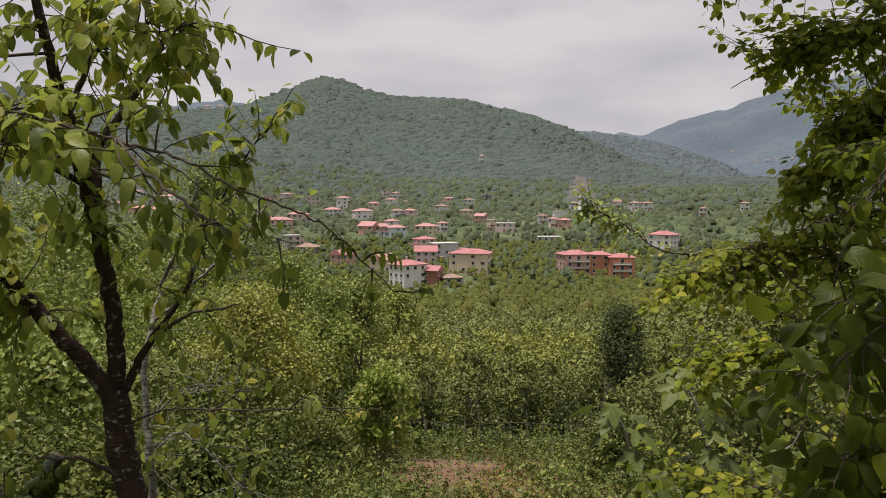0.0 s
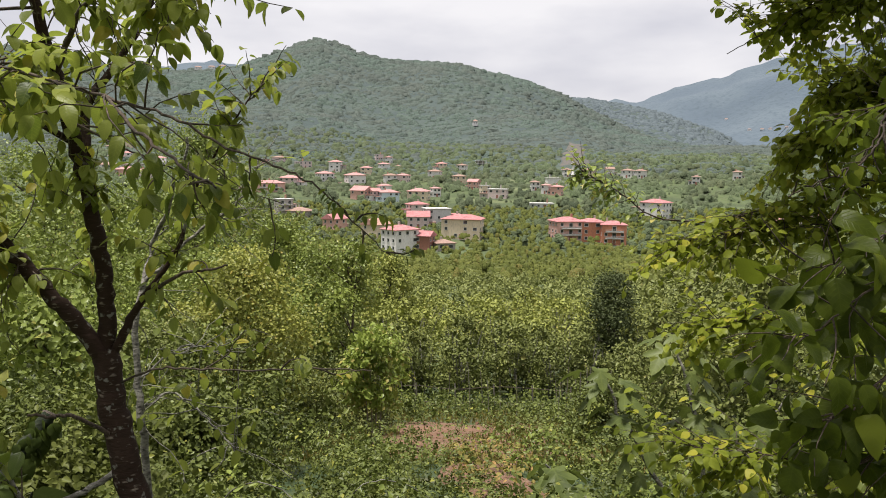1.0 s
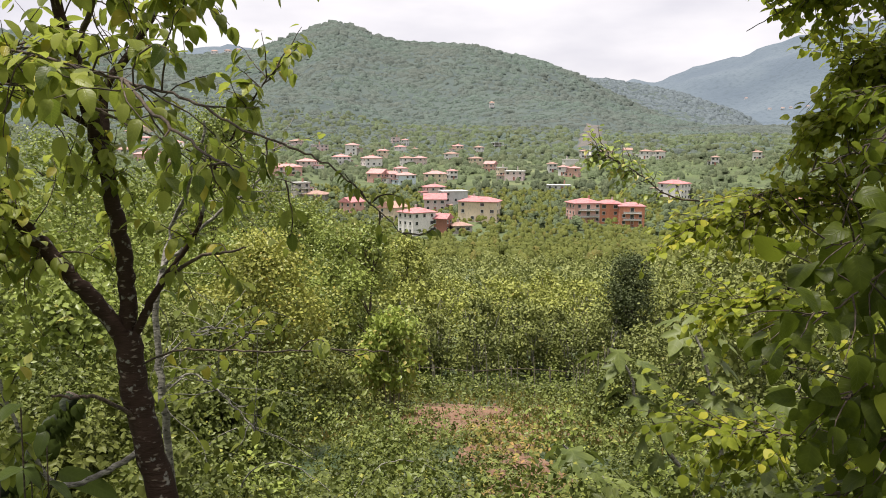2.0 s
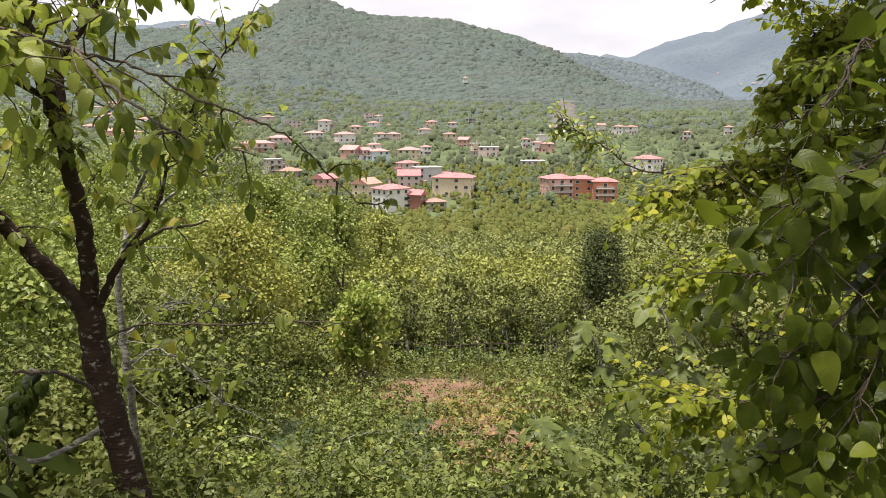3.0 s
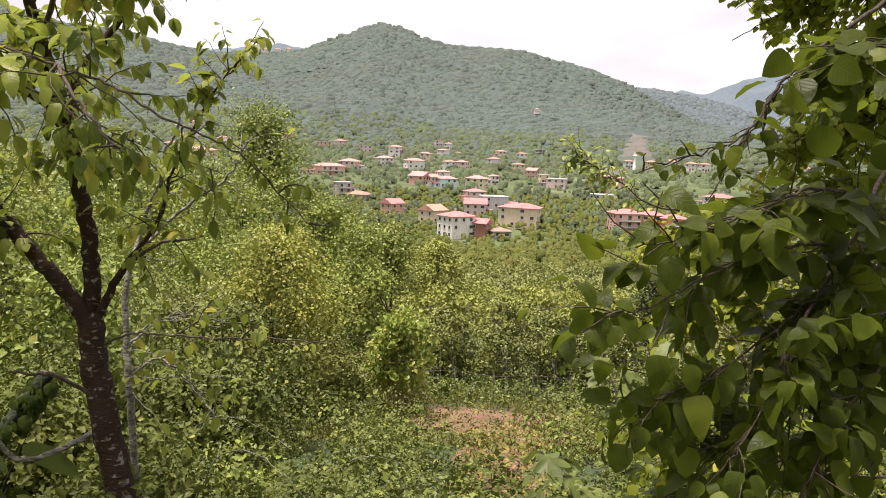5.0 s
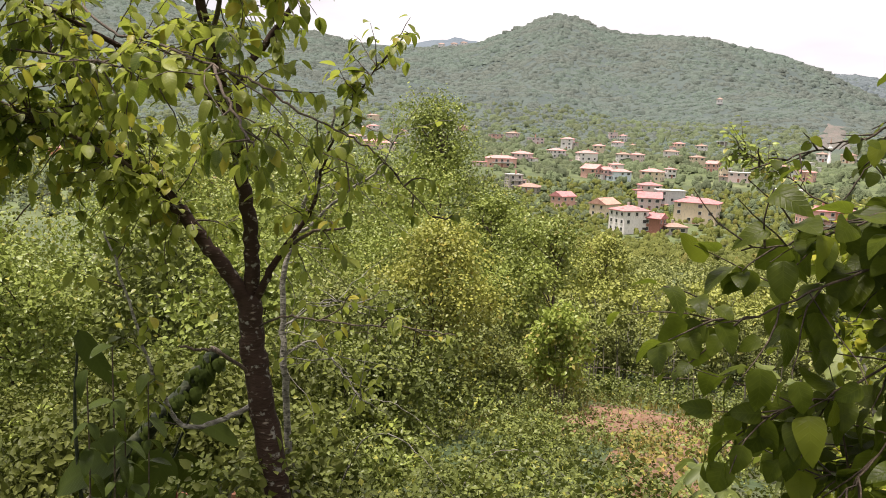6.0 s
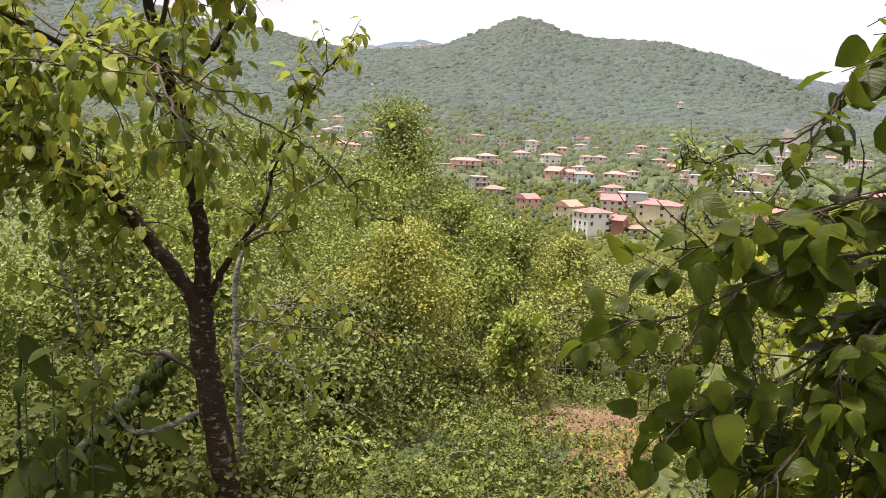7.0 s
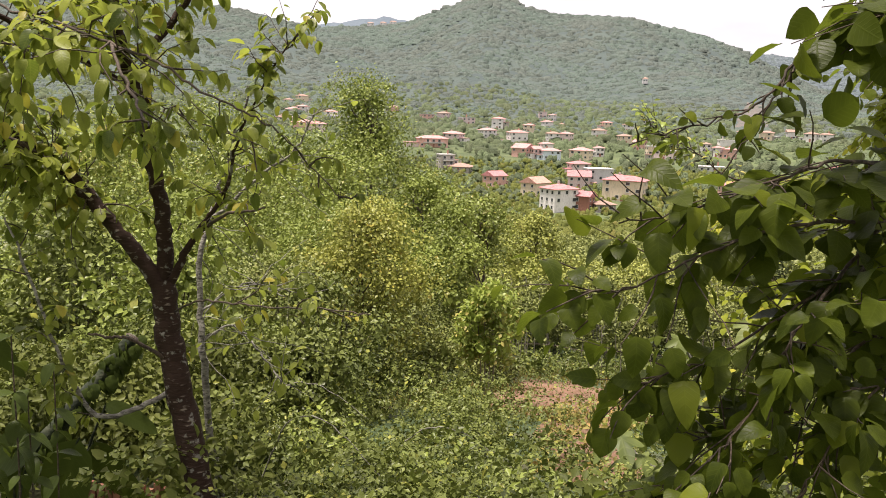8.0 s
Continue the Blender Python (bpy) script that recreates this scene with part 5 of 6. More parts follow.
fig = new("fig_tree")
fig_meshes = leaf_meshes("leaf", FIG, LEAF_FIG, [(0.1, 1.0), (0.3, 0.9), (0.45, 1.05), (0.2, 1.15)])
fig_lines = [[(1.9, 5.2, -3.0), (1.6, 5.1, -2.3), (1.3, 5.2, -1.75), (1.1, 5.2, -1.38)], [(1.9, 5.2, -3.0), (1.85, 5.2, -2.0), (1.75, 5.3, -1.5), (1.66, 5.4, -1.18)],
             [(1.9, 5.2, -3.0), (1.55, 5.0, -2.5), (1.0, 4.9, -2.2), (0.72, 4.9, -1.95)], [(1.9, 5.2, -3.0), (2.2, 5.3, -2.1), (2.45, 5.3, -1.6)],
             [(1.9, 5.2, -3.0), (1.2, 4.6, -2.6), (0.75, 4.4, -2.35)], [(1.9, 5.2, -3.0), (2.0, 4.8, -2.3), (1.9, 4.5, -1.9)]]
for pts in fig_lines:
    line = smooth_line(pts, 6, 0.01)
    part_of("stem", mesh_of("stem", *tube(line, np.linspace(0.022, 0.007, len(line)), 7, 0.04), BARK_PALE), fig)
    for k in range(24):
        u = 0.35 + 0.65 * (k / 23)
        p = line[min(len(line) - 1, int(u * (len(line) - 1)))]
        a = k * 2.4 + rng.normal() * 0.3
        out = np.array([math.cos(a), math.sin(a), 0.15])
        stalk = p + out * rng.uniform(0.05, 0.16)
        put_leaf(fig_meshes, fig, stalk, out + (0, 0, rng.uniform(-1.0, -0.2)), np.array([0, 0, 1.0]) + out * 0.5 + rng.normal(scale=0.25, size=3), rng.uniform(0.15, 0.25))
tagged(fig, "young fig tree with large lobed grey-green leaves", "tree")

# ---- the cherry tree ----
cherry = new("cherry_tree")
cherry.location = (0, 0, 0)
CHERRY_LIMBS = {}


def cherry_limb(nm, points, thick, thin):
    CHERRY_LIMBS[nm] = (points, thick, thin)


cherry_limb("trunk", [(-0.95, 3.05, -2.65), (-1.07, 3.1, -2.05), (-1.17, 3.1, -1.73), (-1.29, 3.15, -1.27), (-1.35, 3.17, -1.01), (-1.38, 3.19, -0.8)], 0.068, 0.054)
cherry_limb("leader", [(-1.38, 3.19, -0.85), (-1.37, 3.2, -0.56), (-1.38, 3.15, -0.3), (-1.4, 3.1, -0.07), (-1.43, 3.05, 0.14), (-1.45, 3.0, 0.34), (-1.5, 2.95, 0.6), (-1.55, 2.95, 0.95)], 0.038, 0.016)
cherry_limb("left_limb", [(-1.37, 3.19, -0.86), (-1.45, 3.15, -0.70), (-1.58, 3.1, -0.52), (-1.68, 3.05, -0.36), (-1.80, 3.0, -0.24), (-1.93, 3.0, -0.17), (-2.0, 2.95, -0.05), (-2.1, 2.9, 0.15), (-2.25, 2.9, 0.4)], 0.038, 0.011)
cherry_limb("right_limb", [(-1.36, 3.19, -0.84), (-1.26, 3.19, -0.64), (-1.18, 3.2, -0.52), (-1.07, 3.2, -0.37), (-0.98, 3.15, -0.13), (-0.85, 3.1, 0.07), (-0.75, 3.1, 0.23), (-0.70, 3.1, 0.28)], 0.022, 0.003)
cherry_limb("back_limb", [(-1.39, 3.1, -0.12), (-1.42, 3.2, 0.2), (-1.36, 3.3, 0.36), (-1.27, 3.4, 0.56), (-1.21, 3.5, 0.8)], 0.022, 0.009)
cherry_limb("low_limb", [(-1.30, 3.15, -1.28), (-1.45, 3.05, -1.36), (-1.61, 3.0, -1.39), (-1.67, 2.95, -1.25), (-1.71, 2.9, -1.09), (-1.77, 2.8, -0.67), (-1.85, 2.8, -0.48)], 0.014, 0.004)
cherry_limb("snag", [(-1.32, 3.15, -1.16), (-1.42, 3.0, -1.02), (-1.48, 2.95, -1.0), (-1.56, 2.9, -0.98)], 0.010, 0.005)
cherry_limb("side_branch", [(-1.30, 3.15, -0.92), (-1.1, 3.0, -0.82), (-0.89, 2.9, -0.79), (-0.67, 2.8, -0.77), (-0.42, 2.7, -0.73), (-0.22, 2.6, -0.71)], 0.005, 0.002)
cherry_limb("spur", [(-1.22, 3.19, -0.58), (-1.05, 3.15, -0.47), (-0.93, 3.1, -0.44), (-0.84, 3.1, -0.42)], 0.009, 0.004)
cherry_limb("upper_branch", [(-1.5, 2.97, 0.55), (-1.9, 2.8, 0.48), (-1.61, 2.6, 0.32), (-1.32, 2.4, 0.27), (-0.93, 2.2, 0.17), (-0.71, 2.1, 0.11), (-0.55, 2.05, 0.03), (-0.4, 2.0, -0.02), (-0.29, 2.0, -0.08), (-0.19, 2.0, -0.18), (-0.12, 2.0, -0.24)], 0.0065, 0.0012)
cherry_limb("hanging_branch", [(-0.93, 2.2, 0.17), (-0.75, 2.0, 0.06), (-0.58, 1.8, -0.02), (-0.47, 1.66, -0.06)], 0.006, 0.002)
cherry_limb("ledge_branch", [(-2.4, 2.9, 0.22), (-1.89, 2.4, 0.23), (-1.52, 2.4, 0.19), (-1.21, 2.4, 0.14), (-0.89, 2.3, 0.02), (-0.72, 2.3, -0.05), (-0.44, 2.2, -0.12)], 0.0052, 0.0014)
cherry_limb("crown_branch", [(-1.42, 3.1, 0.05), (-1.7, 2.7, 0.30), (-1.95, 2.3, 0.48), (-2.1, 2.0, 0.55)], 0.014, 0.004)
cherry_limb("high_branch", [(-1.45, 3.0, 0.3), (-1.2, 2.7, 0.5), (-0.95, 2.5, 0.56), (-0.75, 2.4, 0.52)], 0.012, 0.003)
# limb added to carry the unseen shading leaves
cherry_limb("overhead_limb", [(-1.53, 2.95, 0.8), (-1.9, 2.5, 1.3), (-2.6, 2.0, 1.5), (-3.6, 1.8, 1.5)], 0.02, 0.006)
cherry_limb("outer_branch", [(-1.80, 3.0, -0.24), (-2.0, 2.7, -0.05), (-2.1, 2.4, 0.05), (-2.0, 2.0, 0.0)], 0.012, 0.004)
cherry_lines = {}
for nm, (pts, r0, r1) in CHERRY_LIMBS.items():
    line = smooth_line(pts, 7, 0.004 if r0 > 0.03 else 0.0025)
    cherry_lines[nm] = line
    part_of(nm, mesh_of(nm, *tube(line, r1 + (r0 - r1) * np.linspace(1, 0, len(line)) ** (2.2 if nm == "right_limb" else 1), 12 if r0 > 0.03 else 7, 0.03), BARK_PALE if nm == "low_limb" else BARK if r0 > 0.012 else TWIG), cherry)
cherry_meshes = leaf_meshes("leaf", CHERRY_LEAF, LEAF_CHERRY, [(0.05, 1.0), (0.3, 0.95), (0.55, 1.05), (0.2, 1.15), (0.75, 0.9)])
spots = []
PLENTY = {"leader": 36, "left_limb": 115, "right_limb": 32, "back_limb": 16, "upper_branch": 74, "hanging_branch": 5, "ledge_branch": 72, "crown_branch": 62, "high_branch": 40,
          "outer_branch": 120, "low_limb": 12, "side_branch": 3, "spur": 2}
for nm, many in PLENTY.items():
    line = cherry_lines[nm]
    for k in range(many):
        u = 0.28 + 0.72 * (k + rng.random()) / many
        if nm in ("upper_branch", "ledge_branch") and u > 0.45 and rng.random() < 0.91:
            continue
        i = min(len(line) - 2, int(u * (len(line) - 1)))
        along = unit(line[i + 1] - line[i])
        head = unit(along * 0.6 + rng.normal(scale=0.7, size=3) + (0, -0.1, 0.05))
        tw = grow(line[i], head, rng.uniform(0.12, 0.42) * (0.6 if nm in ("side_branch", "low_limb", "right_limb") else 0.5 if line[i][0] > -0.75 else 1), 6, 0.22, -0.05)
        part_of("twig", mesh_of("twig", *tube(tw, np.linspace(0.0035, 0.0012, len(tw)), 4), TWIG), cherry)
        bare = nm in ("side_branch", "right_limb", "low_limb") and rng.random() < 0.55
        for j in range(1 if bare else 2, len(tw)):
            for _ in range(1 if bare else rng.integers(1, 4)):
                spots.append((tw[j], tw[j] - tw[j - 1]))
order = sorted(range(len(spots)), key=lambda i: spots[i][0][1])
rest = []
for rank, i in enumerate(order):
    p, along = spots[i]
    out = unit(rng.normal(size=3) * (1, 1, 0.4) + unit(along) * 0.6)
    axis = unit(out * 0.9 + np.array([0, 0, -rng.uniform(0.1, 1.2)]))
    face = np.array([0, 0, 0.8]) + out + rng.normal(scale=0.3, size=3)
    size = rng.uniform(0.043, 0.080) * (0.45 if p[0] > -0.42 else 0.76 if p[0] > -0.75 else 1)
    if rank < 300:
        put_leaf(cherry_meshes, cherry, p + out * 0.012, axis, face, size)
    else:
        rest.append((p + out * 0.012, axis, face, size))
v, f = scatter(CHERRY_LEAF, np.array([r[0] for r in rest]), np.array([r[1] for r in rest]), unit(np.array([r[2] for r in rest])), np.array([r[3] for r in rest]))
tagged(part_of("foliage", mesh_of("foliage", v, f, LEAF_CHERRY, flat=CHERRY_LEAF), cherry), kind="stuff")
# unseen leaves up to the left, added to shade the ground below the cherry
over = crown_clumps(2.6, 1.2, 70) + (-3.8, 1.9, 0.7, 0)
p, out = clumped(2000, over, 0.05, 0.5)
p = p[(p[:, 2] > 0.38 * np.maximum(p[:, 1], 0) + 0.15) | (p[:, 0] < -0.95 * np.maximum(p[:, 1], 0) - 0.3)]
v, f = scatter(KITE, p, rng.normal(size=p.shape) - (0, 0, 0.8), unit(rng.normal(scale=0.4, size=p.shape) + (0, 0, 1)), rng.uniform(0.07, 0.12, len(p)))
tagged(part_of("overhead_foliage", mesh_of("overhead_foliage", v, f, LEAF_CHERRY, flat=KITE), cherry), kind="stuff")
tagged(cherry, "cherry tree with a forked banded trunk and drooping leaves", "tree")

# a second, lichen-covered stem close behind it
second = new("lichen_stem_tree")
second_lines = [([(-1.22, 3.55, -2.75), (-1.28, 3.52, -2.1), (-1.34, 3.48, -1.34), (-1.36, 3.5, -1.04), (-1.38, 3.55, -0.69), (-1.35, 3.7, -0.41), (-1.23, 3.6, -0.17), (-1.15, 3.6, 0.1)], 0.023, 0.006),
                ([(-1.35, 3.5, -1.15), (-1.25, 3.6, -1.1), (-1.05, 3.5, -1.2), (-0.9, 3.45, -1.35)], 0.007, 0.003),
                ([(-1.36, 3.5, -1.0), (-1.2, 3.7, -0.9), (-1.0, 3.7, -0.95)], 0.006, 0.003), ([(-1.375, 3.58, -0.6), (-1.15, 3.7, -0.35), (-0.95, 3.7, -0.2), (-0.85, 3.7, 0.0)], 0.010, 0.003)]
for i, (pts, r0, r1) in enumerate(second_lines):
    line = smooth_line(pts, 6, 0.006)
    part_of("trunk" if i == 0 else "branch", mesh_of("stem", *tube(line, np.linspace(r0, r1, len(line)), 8, 0.06), BARK_PALE), second)
leaf_rows = []
for pts, _, _ in second_lines:
    line = smooth_line(pts, 6)
    for k in range(16):
        i = rng.integers(len(line) // 3, len(line) - 1)
        tw = grow(line[i], rng.normal(size=3) + (0.4, -0.1, 0.3), rng.uniform(0.15, 0.5), 6, 0.25)
        part_of("twig", mesh_of("twig", *tube(tw, np.linspace(0.003, 0.001, len(tw)), 4), BARK_PALE), second)
        for q in tw[2:]:
            if rng.random() < 0.45:
                leaf_rows.append(q)
q = np.array(leaf_rows)
v, f = scatter(CHERRY_LEAF, q, rng.normal(size=q.shape) - (0, 0, 0.9), unit(rng.normal(scale=0.5, size=q.shape) + (0, 0, 1)), rng.uniform(0.045, 0.075, len(q)))
tagged(part_of("foliage", mesh_of("foliage", v, f, LEAF_CHERRY, flat=CHERRY_LEAF), second), kind="stuff")
tagged(second, "thin lichen-grey stem with bare twigs behind the cherry", "tree")

# ---- the broad-leaved tree that the camera brushes past ----
linden = new("linden_tree")
linden.location = (0, 0, 0)
# bough by bough: its line, thickness at the foot, number of twigs, leaf size at the tip and at the foot
LINDEN_LIMBS = {
    "trunk": ([(2.6, 1.9, -2.2), (2.5, 2.0, -1.0), (2.45, 2.1, 0.2), (2.4, 2.2, 1.6)], 0.10, 0, 0, 0),
    "crest_bough": ([(2.4, 2.2, 0.9), (1.6, 2.1, 0.62), (1.23, 1.90, 0.36), (0.96, 1.61, 0.19), (0.86, 1.50, 0.11), (0.81, 1.45, 0.04), (0.74, 1.40, 0.0), (0.67, 1.35, -0.02), (0.58, 1.29, -0.05)], 0.0085, 26, 0.023, 0.034),
    "fork_bough": ([(0.96, 1.61, 0.19), (0.88, 1.54, 0.11), (0.84, 1.51, 0.06), (0.80, 1.50, -0.01), (0.76, 1.48, -0.08)], 0.004, 9, 0.035, 0.050),
    "hood_bough": ([(2.4, 2.2, 1.0), (1.7, 2.0, 0.52), (1.21, 1.67, 0.26), (1.0, 1.46, 0.18), (0.93, 1.38, 0.15)], 0.0085, 36, 0.056, 0.076),
    "roof_bough": ([(2.4, 2.2, 1.0), (1.8, 2.0, 0.75), (1.35, 1.75, 0.50), (1.10, 1.62, 0.36)], 0.0085, 34, 0.048, 0.066),
    "upper_bough": ([(2.45, 2.1, 0.2), (1.38, 1.85, -0.12), (1.07, 1.59, -0.08), (0.92, 1.45, -0.07), (0.80, 1.34, -0.10), (0.68, 1.26, -0.14), (0.57, 1.19, -0.16)], 0.0085, 30, 0.045, 0.072),
    "leafy_bough": ([(2.45, 2.05, 0.0), (1.38, 1.83, -0.20), (1.08, 1.57, -0.18), (0.88, 1.41, -0.17), (0.73, 1.29, -0.20), (0.60, 1.20, -0.25), (0.51, 1.15, -0.26)], 0.0085, 28, 0.040, 0.068),
    "middle_bough": ([(2.5, 2.0, -0.4), (1.38, 1.83, -0.23), (1.10, 1.57, -0.23), (0.93, 1.42, -0.27), (0.79, 1.31, -0.34), (0.68, 1.23, -0.38), (0.62, 1.20, -0.40)], 0.0085, 34, 0.038, 0.064),
    "slanting_bough": ([(2.45, 2.1, 0.1), (1.37, 1.87, 0.03), (1.08, 1.58, -0.14), (0.91, 1.37, -0.27), (0.84, 1.29, -0.34), (0.78, 1.22, -0.44), (0.72, 1.17, -0.50)], 0.0085, 32, 0.036, 0.060),
    "low_bough": ([(2.5, 2.0, -0.6), (1.39, 1.82, -0.28), (1.15, 1.61, -0.32), (1.01, 1.48, -0.38), (0.88, 1.37, -0.47), (0.80, 1.33, -0.49), (0.71, 1.29, -0.52)], 0.0085, 40, 0.038, 0.060),
    "steep_bough": ([(2.5, 2.0, -0.5), (1.34, 1.70, -0.32), (1.12, 1.49, -0.37), (0.99, 1.35, -0.43), (0.91, 1.27, -0.50), (0.85, 1.20, -0.57)], 0.0085, 32, 0.041, 0.064),
    "under_bough": ([(2.5, 2.0, -1.0), (1.41, 1.77, -0.59), (1.16, 1.57, -0.57), (0.98, 1.46, -0.56), (0.80, 1.37, -0.60), (0.68, 1.33, -0.62)], 0.0085, 46, 0.041, 0.060),
    "deep_bough": ([(2.55, 1.9, -1.7), (1.9, 2.2, -1.35), (1.5, 2.3, -1.2), (1.15, 2.2, -1.1), (0.95, 2.2, -1.1)], 0.0085, 60, 0.038, 0.053),
    "foot_bough": ([(2.5, 2.0, -1.2), (1.7, 1.9, -0.95), (1.25, 1.75, -0.85), (0.95, 1.65, -0.82)], 0.0085, 60, 0.038, 0.053),
    "inner_bough": ([(2.45, 2.1, 0.1), (1.9, 2.4, 0.25), (1.5, 2.5, 0.22), (1.25, 2.5, 0.15)], 0.0085, 36, 0.038, 0.053),
    "shade_bough": ([(2.5, 2.0, -0.4), (1.9, 2.3, -0.35), (1.4, 2.3, -0.42), (1.12, 2.2, -0.5)], 0.0085, 34, 0.038, 0.053),
}
linden_meshes = leaf_meshes("leaf", BROAD_LEAF, LEAF_LINDEN_SHADED, [(0.05, 1.0), (0.25, 0.92), (0.45, 1.05), (0.15, 1.1), (0.6, 0.95)])


def hang(p, along, j, small, tilt=0.46):
    """How a leaf sits on its twig: alternate sides, spreading and a little drooping."""
    side = unit(np.cross(along, (0, 0, 1)) * (1 if j % 2 else -1))
    out = unit(side * 0.75 + unit(along) * 0.6 + rng.normal(scale=0.28, size=3))
    axis = unit(out + np.array([0, 0, -rng.uniform(-0.1, 0.8)]))
    face = np.array([0, -0.05, 1.0]) + out * 0.2 + rng.normal(scale=tilt, size=3)
    return p + out * small * 0.28, axis, unit(face), small


spots = []
for nm, (pts, r0, many, tip, foot) in LINDEN_LIMBS.items():
    line = smooth_line(pts, 7, 0.002)
    r1 = 0.0012 if many else 0.06
    part_of(nm, mesh_of(nm, *tube(line, r1 + (r0 - r1) * np.linspace(1, 0, len(line)) ** (2.0 if many else 1), 8, 0.04), TWIG), linden)
    for k in range(many):
        u = 0.16 + 0.84 * (k + rng.random()) / many
        i = min(len(line) - 2, int(u * (len(line) - 1)))
        along = unit(line[i + 1] - line[i])
        slim = nm in ("crest_bough", "fork_bough")
        head = unit(along * 0.9 + rng.normal(scale=0.42, size=3) + (0.06, 0.14, -0.05))
        tw = grow(line[i], head, rng.uniform(0.03, 0.08) if slim else rng.uniform(0.06, 0.17), 4, 0.12, -0.05)
        part_of("twig", mesh_of("twig", *tube(tw, np.linspace(0.0018, 0.0008, len(tw)), 4), TWIG), linden)
        grown = tip + (foot - tip) * min(1, (1 - u) / 0.5)
        for j in range(1, len(tw)):
            for turn in range(1 + (not slim and rng.random() < 0.25)):
                if rng.random() < (0.42 if slim else 0.85):
                    spots.append(hang(tw[j], tw[j] - tw[j - 1], j + k + turn, grown * rng.uniform(0.55, 1.08)))
spots = [q for q in spots if q[0][1] > 0.9 and (q[0][2] < 0.08 * q[0][1] or q[0][0] > 0.575 * q[0][1]) and (q[3] < 0.032 or q[0][0] > 0.60 or q[0][2] < -0.16)]
spots.sort(key=lambda q: q[0][1])
for q in spots[:300]:
    put_leaf(linden_meshes, linden, *q)
v, f = scatter(BROAD_LEAF, *(np.array([q[c] for q in spots[300:]]) for c in range(4)))
tagged(part_of("foliage", mesh_of("foliage", v, f, LEAF_LINDEN_SHADED, flat=BROAD_LEAF), linden), kind="stuff")
# unseen leaves overhead and to the right, added to shade boughs and foreground
over = np.concatenate([crown_clumps(4.2, 2.2, 120) + (2.2, 0.1, 0.95, 0), crown_clumps(2.2, 2.6, 50) + (3.6, 0.6, -1.5, 0), crown_clumps(1.4, 0.8, 40) + (-0.3, 1.85, 1.35, 0)])
p, out = clumped(9500, over, 0.05, 0.5)
axis = unit(out * 0.6 + rng.normal(scale=0.5, size=p.shape) - (0, 0, 0.5))
keep = (p[:, 2] > 0.5 + 0.32 * np.maximum(0, p[:, 1])) | (p[:, 0] > 1.3 + 0.72 * np.maximum(0, p[:, 1]))
p, axis = p[keep], axis[keep]
v, f = scatter(OVAL, p, axis, unit(np.array([0, 0, 1.0]) + rng.normal(scale=0.35, size=p.shape)), rng.uniform(0.10, 0.16, len(p)))
tagged(part_of("overhead_foliage", mesh_of("overhead_foliage", v, f, LEAF_LINDEN_SHADED, flat=OVAL), linden), kind="stuff")
tagged(linden, "linden tree with long boughs of broad, shade-darkened leaves", "tree")

# ---- a second linden behind it, sunlight put into its leaf colour ----
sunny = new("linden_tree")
SUNNY_LIMBS = {
    "trunk": ([(3.3, 4.2, -3.2), (3.2, 4.2, -1.5), (3.1, 4.25, 0.2), (2.9, 4.3, 2.0)], 0.08, 0),
    "high_bough": ([(2.95, 4.3, 1.5), (2.4, 4.0, 1.45), (1.9, 3.8, 1.38), (1.5, 4.0, 1.28), (1.22, 4.2, 1.2)], 0.024, 230),
    "far_bough": ([(3.05, 4.25, 0.7), (2.6, 4.1, 0.9), (2.1, 4.0, 0.87), (1.75, 4.2, 0.72), (1.55, 4.3, 0.6)], 0.020, 260),
    "outer_bough": ([(3.1, 4.25, 0.1), (2.7, 4.2, 0.32), (2.2, 4.1, 0.25), (1.85, 4.3, 0.1)], 0.018, 220),
    "sprig_bough": ([(3.15, 4.25, -0.6), (2.75, 4.3, -0.55), (2.33, 4.4, -0.45), (1.62, 4.4, -0.33), (1.22, 4.35, -0.29), (1.02, 4.35, -0.16), (0.88, 4.3, -0.09), (0.76, 4.3, -0.04)], 0.018, 46),
    "full_bough": ([(3.1, 4.25, 0.3), (2.8, 4.2, 0.5), (2.4, 4.25, 0.5), (2.02, 4.3, 0.42)], 0.018, 210),
    "mid_bough": ([(3.15, 4.25, -0.5), (2.8, 4.1, -0.38), (2.3, 4.2, -0.3), (1.7, 4.2, -0.35), (1.25, 4.15, -0.42)], 0.016, 110),
    "veil_bough": ([(3.1, 4.25, -0.1), (2.8, 4.2, 0.0), (2.4, 4.25, -0.08), (1.95, 4.3, -0.2), (1.55, 4.2, -0.28)], 0.016, 100),
    "side_bough": ([(3.2, 4.2, -1.0), (2.6, 3.8, -0.8), (2.0, 3.6, -0.8), (1.65, 3.8, -0.75), (1.35, 3.85, -0.8)], 0.018, 70),
    "low_bough": ([(3.2, 4.2, -1.6), (2.4, 3.5, -1.4), (1.8, 3.2, -1.3), (1.4, 3.3, -1.25), (1.15, 3.3, -1.25)], 0.016, 70),
}
VIEW_EDGE = [(-0.6, 0.20), (-0.25, 0.21), (-0.12, 0.22), (-0.09, 0.26), (-0.065, 0.33), (-0.02, 0.40), (0.02, 0.40), (0.07, 0.445), (0.10, 0.46), (0.115, 0.41), (0.16, 0.38), (0.21, 0.31), (0.4, 0.29)]


def inside_view_edge(q):
    """The crown's ragged edge, fitted to the camera's view: least x/y by the slope z/y."""
    return q[0] / q[1] > table(VIEW_EDGE, q[2] / q[1]) + 0.01


